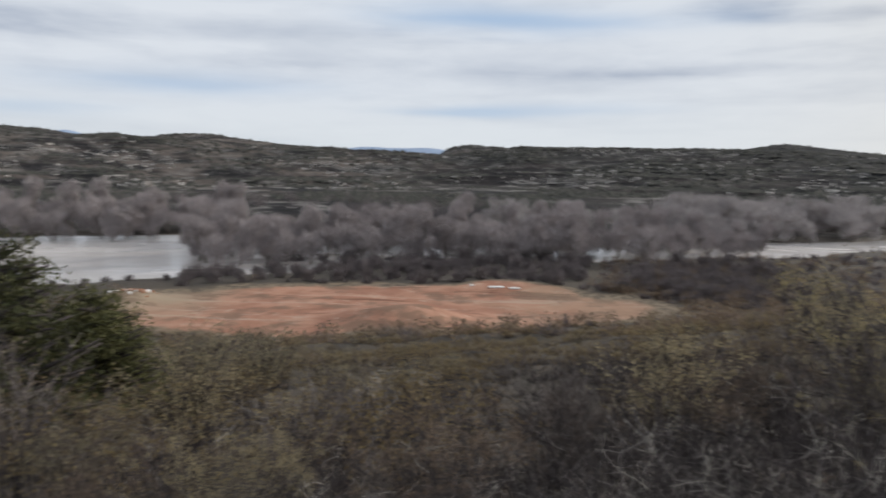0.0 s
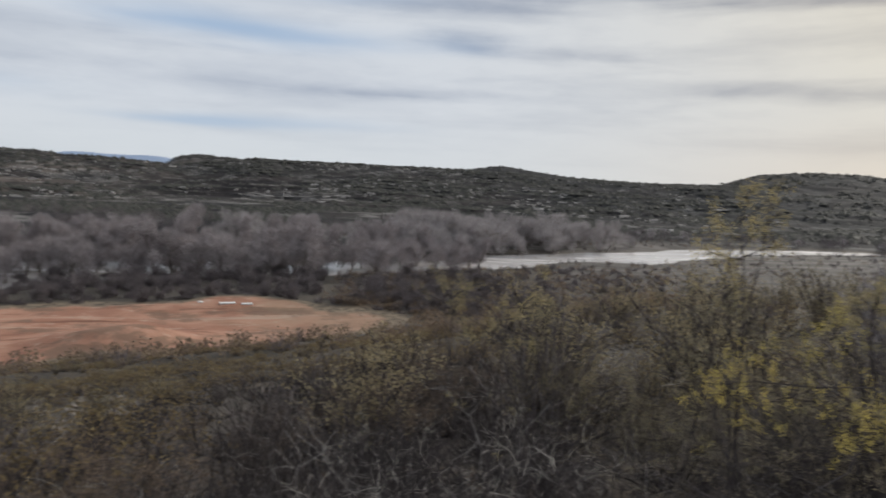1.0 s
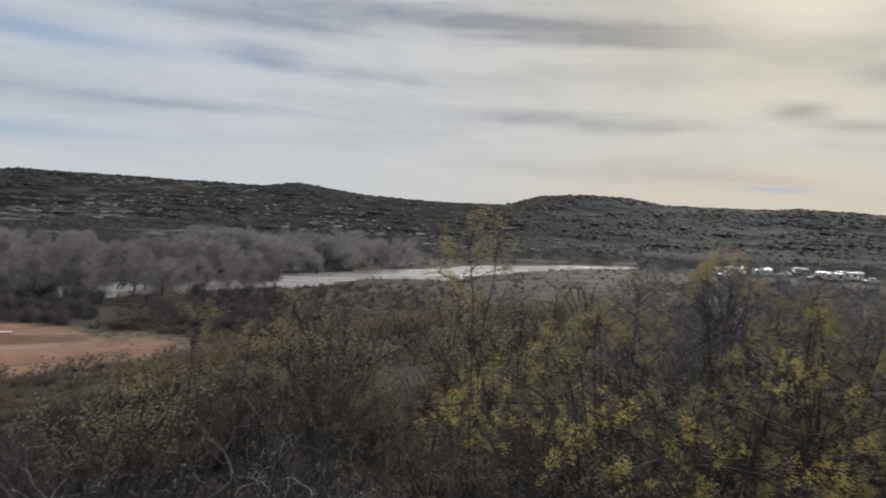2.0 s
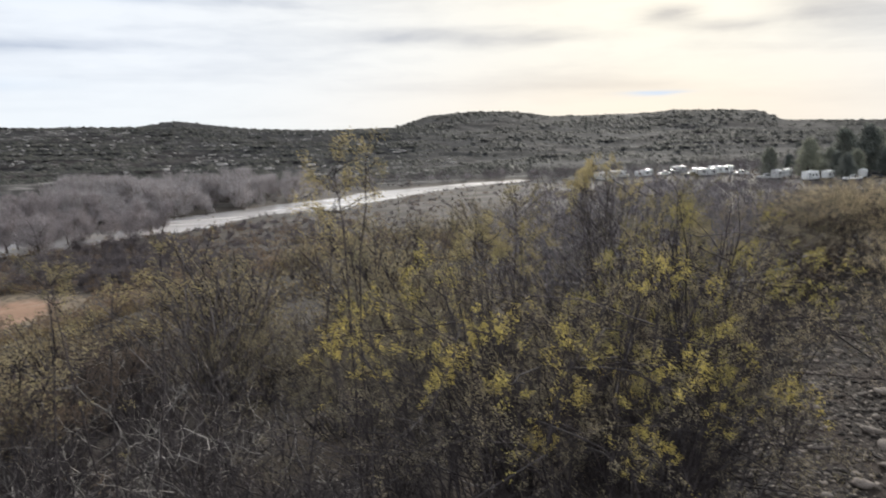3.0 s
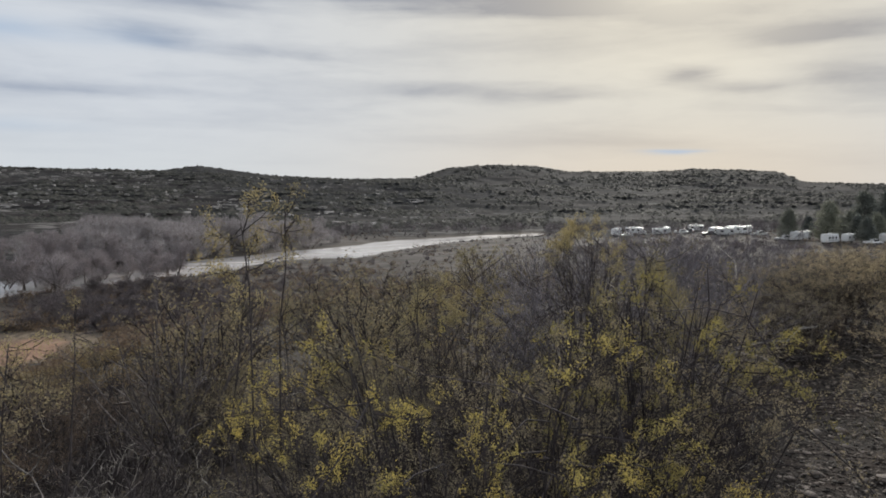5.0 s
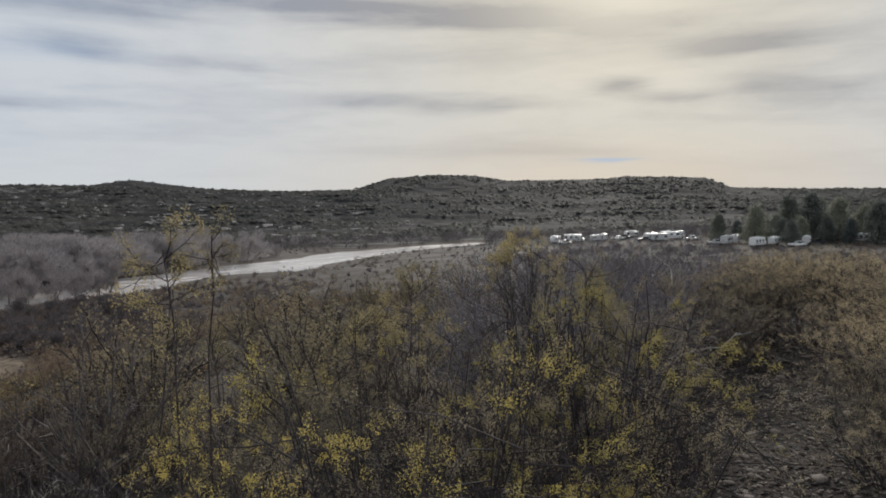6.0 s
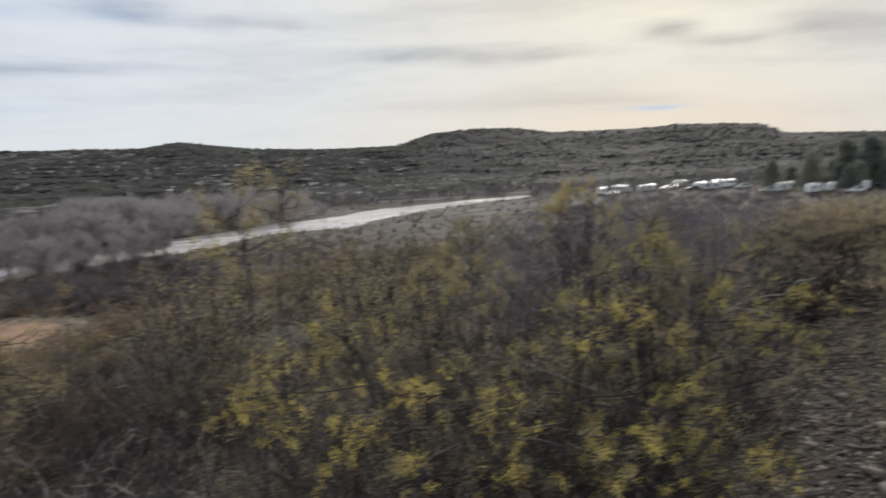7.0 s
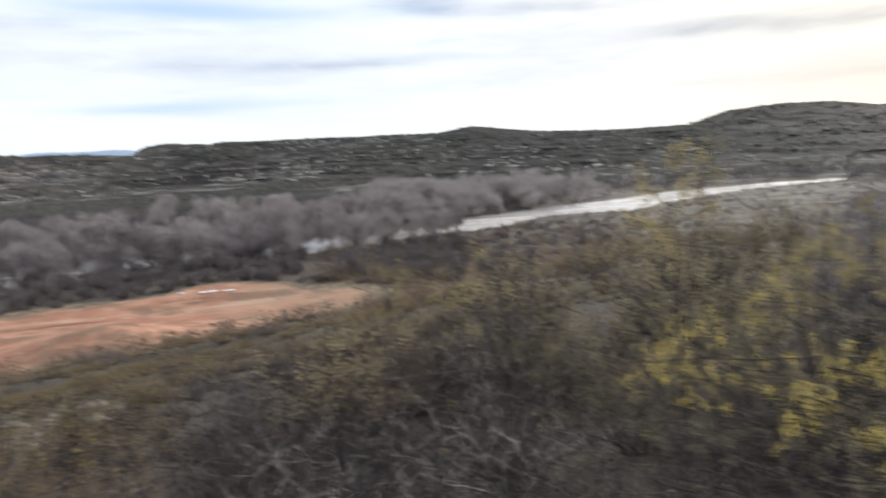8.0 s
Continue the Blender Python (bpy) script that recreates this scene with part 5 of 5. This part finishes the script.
RVS = [motorhome(), trailer(), pickup(RV_WHITE, "white pickup truck parked on the camp ground"), pickup(CAR_DARK, "dark pickup truck parked on the camp ground")]
for k, a, r, turn in (
    (1, 51.2, 270, 70), (2, 51.9, 262, 20), (0, 52.6, 280, -10), (1, 54.4, 272, 35), (0, 54.9, 276, 80), (2, 56.0, 265, 15), (1, 57.0, 281, 25), (3, 56.5, 268, 60),
    (0, 58.5, 243, 60), (1, 59.1, 236, 35), (0, 59.9, 248, -35), (1, 60.6, 254, 75), (2, 61.4, 243, 30), (3, 58.0, 240, 15),
    (2, 63.1, 222, 20), (0, 63.9, 224, 75), (1, 64.5, 230, 80), (0, 66.0, 217, 66), (1, 67.1, 224, 72), (2, 68.6, 222, 35), (1, 69.2, 234, 85),
    (1, 70.6, 256, 40), (2, 71.4, 258, 20), (0, 72.6, 252, 25), (1, 73.8, 280, 30), (3, 69.8, 236, 10),
):
    x, y = polar(a, r)
    put(RVS[k], x, y, turn - a, 0.92 if k < 2 else 0.95, 1.0, 0.0)


# ---- on the clearing ----
def boards():
    for x, y, t, l in ((-3.4, 86.5, 10, 1.9), (-1.2, 86.2, 4, 1.3), (-6.5, 87.5, 20, 0.5)):
        bm = bmesh.new()
        box(bm, -l / 2, l / 2, -0.35, 0.35, 0.0, 0.14)
        bmesh.ops.bevel(bm, geom=list(bm.edges), offset=0.05, segments=2, affect="EDGES")
        ob = tagged(new("pale_slab", bm_mesh("pale_slab", bm, BOARD)), "pale slab lying flat on the red soil", "slab", "slabs on the clearing")
        ob.matrix_world = at_ground(x, y, t, 1.0, 0.03)


boards()


def stone_shape(seed, rough=0.3, flat=0.48):
    """A water-worn stone, one metre across."""
    rng = np.random.default_rng(seed)
    bm = bmesh.new()
    bmesh.ops.create_uvsphere(bm, u_segments=6, v_segments=5, radius=0.5)
    sx = rng.uniform(0.65, 1.0)
    for v in bm.verts:
        v.co *= 1 + rng.normal() * rough * 0.5
        v.co.y *= sx
        v.co.z *= flat
    return bm


def slope_rocks():
    rng = np.random.default_rng(41)
    for k in range(70):
        q, d = rng.uniform(0, 6.28), math.sqrt(rng.random())
        x, y = -2.9 + 1.5 * d * math.cos(q), 11.8 + 3.5 * d * math.sin(q)
        size = 0.08 + 0.28 * rng.random() ** 3
        ob = tagged(new("rock", bm_mesh("rock", stone_shape(400 + k, 0.35, 0.55), SLOPE_ROCK)), "pale broken rock lying on the slope", "rock", "pale rocks on the slope")
        ob.matrix_world = at_ground(x, y, rng.uniform(0, 360), size, -0.12 * size)


slope_rocks()


def rubble():
    rng = np.random.default_rng(3)
    mats = [BRICK_RED, BOARD]
    for k in range(46):
        x, y = -44 + rng.normal() * 1.3, 75.5 + rng.normal() * 0.9
        sz = rng.uniform(0.2, 0.5)
        ob = tagged(new("rubble_block", bm_mesh("rubble_block", stone_shape(300 + k, 0.3, 0.7), mats[int(rng.random() < 0.25)])), "orange and white rubble block in a heap", "rubble", "rubble heap")
        ob.matrix_world = at_ground(x, y, rng.uniform(0, 360), sz, -0.1 * sz)


rubble()


# ---- far hills: scrub and ledge rock ----
def hill_cover():
    rng = np.random.default_rng(9)
    ico = bmesh.new()
    bmesh.ops.create_icosphere(ico, subdivisions=1, radius=1.0)
    iv = np.array([v.co[:] for v in ico.verts])
    fv = [tuple(v.index for v in f.verts) for f in ico.faces]
    ico.free()
    # a low six-pointed tussock and a broken ledge block
    tv = np.array(((1, 0, 0.1), (0.3, 0.95, 0.05), (-0.8, 0.6, 0.1), (-0.8, -0.6, 0.05), (0.3, -0.95, 0.1), (0.1, 0.05, 1.0), (-0.3, 0.3, 0.8)))
    tf = [(0, 1, 5), (1, 6, 5), (1, 2, 6), (2, 3, 6), (3, 5, 6), (3, 4, 5), (4, 0, 5)]
    bv = np.array([(x, y, z) for x in (-1, 1) for y in (-1, 1) for z in (-1, 1)], float)
    bf = [(0, 1, 3, 2), (4, 6, 7, 5), (0, 4, 5, 1), (2, 3, 7, 6), (1, 5, 7, 3)]
    green, rock = Soup(), Soup()
    n = 120000
    a = rng.uniform(-48, 82, n)
    k = rng.random(n) ** 1.25
    foot = np.interp(a, FOOT_AZ, FOOT_R)
    r = foot + 8 + (1150 - foot) * k
    x, y = r * np.sin(np.radians(a)), r * np.cos(np.radians(a))
    z = land(x, y)
    # thicker along the terraces, with open stony ground between
    band = np.sin(z / 2.6 * 2 * math.pi + 7 * fbm(x, y, 0.008, 2))
    dens = fbm(x, y, 0.02, 3) + 0.22 * band + 0.16 * smooth(10, 50, a)
    keep = dens > rng.uniform(-0.25, 0.5, n)
    for i in np.flatnonzero(keep):
        s = (0.35 + 0.8 * rng.random() ** 2.2) * (1.0 + 0.0016 * r[i])
        q = rng.uniform(0, 6.28)
        v = tv * (1 + rng.normal(size=(7, 1)) * 0.22) * (s * 1.35, s * 1.35, s * 0.8)
        v = np.stack([v[:, 0] * math.cos(q) - v[:, 1] * math.sin(q), v[:, 0] * math.sin(q) + v[:, 1] * math.cos(q), v[:, 2]], 1)
        green.lump(v + (x[i], y[i], z[i] - 0.12 * s), tf)
    # a fringe of junipers along the skyline
    a = np.concatenate([rng.uniform(36, 62, 420), rng.uniform(-40, 30, 380)])
    r = rng.uniform(1125, 1165, len(a))
    x, y = r * np.sin(np.radians(a)), r * np.cos(np.radians(a))
    z = land(x, y)
    for i in range(len(a)):
        s = 0.5 + 0.9 * rng.random() ** 2.5
        v = iv * s * (1 + rng.normal(size=(len(iv), 1)) * 0.25) * (1.2, 1.2, 0.8)
        green.lump(v + (x[i], y[i], z[i] + s * 0.2), fv)
    m = 30000
    a = -48 + 88 * rng.random(m) ** 1.4
    foot = np.interp(a, FOOT_AZ, FOOT_R)
    r = foot + 14 + 560 * rng.random(m) ** 1.3
    x, y = r * np.sin(np.radians(a)), r * np.cos(np.radians(a))
    z = land(x, y)
    dens = fbm(x, y, 0.015, 3) - 0.22 * np.sin(z / 2.6 * 2 * math.pi + 7 * fbm(x, y, 0.008, 2))
    steep = (land(x * (1 + 3 / r), y * (1 + 3 / r)) - z) / 3
    for i in np.flatnonzero((dens > rng.uniform(-0.15, 0.35, m)) & (steep > 0.07)):
        q = -radians(a[i]) + rng.normal() * 0.3
        ln, hh = rng.uniform(0.5, 1.0) + 2.4 * rng.random() ** 3, rng.uniform(0.2, 0.6)
        v = bv * (1 + rng.normal(size=(8, 1)) * 0.22) * (ln, 0.7, hh)
        c, s = math.cos(q), math.sin(q)
        v = np.stack([v[:, 0] * c - v[:, 1] * s, v[:, 0] * s + v[:, 1] * c, v[:, 2]], 1)
        rock.lump(v + (x[i], y[i], z[i] + hh * 0.35), bf)
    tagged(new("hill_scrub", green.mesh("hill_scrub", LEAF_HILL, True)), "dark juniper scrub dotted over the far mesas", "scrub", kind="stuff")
    tagged(new("ledge_rocks", rock.mesh("ledge_rocks", ROCK)), "pale broken ledge rock on the far slopes", "rocks", kind="stuff")


hill_cover()


# ---- stones of the path ----
def path_stones():
    rng = np.random.default_rng(4)
    shapes = [bm_mesh("stone", stone_shape(200 + i), STONE, True) for i in range(8)]
    for k in range(300):
        u, s = 1.6 + 7.4 * rng.random(), rng.uniform(-0.8, 0.35)
        size = 0.026 + 0.085 * rng.random() ** 4.5
        x, y = 0.927 * u - 0.375 * s, 0.375 * u + 0.927 * s
        ob = new("stone", shapes[k % 8])
        ob.parent = GROUND
        ob.matrix_basis = pose(x, y, float(land(x, y)) + size * 0.1, rng.normal() * 9, rng.normal() * 9, rng.uniform(0, 360)) @ Matrix.Diagonal((size, size * rng.uniform(0.7, 1), size * rng.uniform(0.6, 1.0), 1))
    ico = bmesh.new()
    bmesh.ops.create_icosphere(ico, subdivisions=1, radius=0.5)
    iv = np.array([v.co[:] for v in ico.verts])
    fv = [tuple(v.index for v in f.verts) for f in ico.faces]
    ico.free()
    grit = Soup()
    n = 29000
    u = np.concatenate([1.2 + 8.5 * rng.random(20500), rng.uniform(-4, 6, 3500), rng.uniform(-6, 1.4, 5000)])
    s = np.concatenate([rng.uniform(-0.9, 0.5, 20500), rng.uniform(0.5, 5.0, 3500), rng.uniform(-0.9, 0.5, 5000)])
    x, y = 0.927 * u - 0.375 * s, 0.375 * u + 0.927 * s
    z = land(x, y)
    for i in range(n):
        size = 0.010 + 0.03 * rng.random() ** 3 + (0.03 * rng.random() ** 4 if 20500 <= i < 24000 else 0)
        q = rng.uniform(0, math.pi)
        v = iv * size * (1 + rng.normal(size=(len(iv), 1)) * 0.2) * (1.25, rng.uniform(0.5, 0.9), rng.uniform(0.25, 0.5))
        v = np.stack([v[:, 0] * math.cos(q) - v[:, 1] * math.sin(q), v[:, 0] * math.sin(q) + v[:, 1] * math.cos(q), v[:, 2]], 1)
        grit.lump(v + (x[i], y[i], z[i] + size * 0.1), fv)
    tagged(new("gravel", grit.mesh("gravel", GRAVEL)), "pale angular gravel strewn over the path", "gravel", kind="stuff")


m_, n_ = material("loose_gravel")
isl = n_.add("ShaderNodeNewGeometry").outputs["Random Per Island"]
finish(n_, n_.mix(n_.ramp(isl, 0.4, 1.0), (0.016, 0.013, 0.011), (0.25, 0.208, 0.175)), 0.85)
GRAVEL = m_
path_stones()
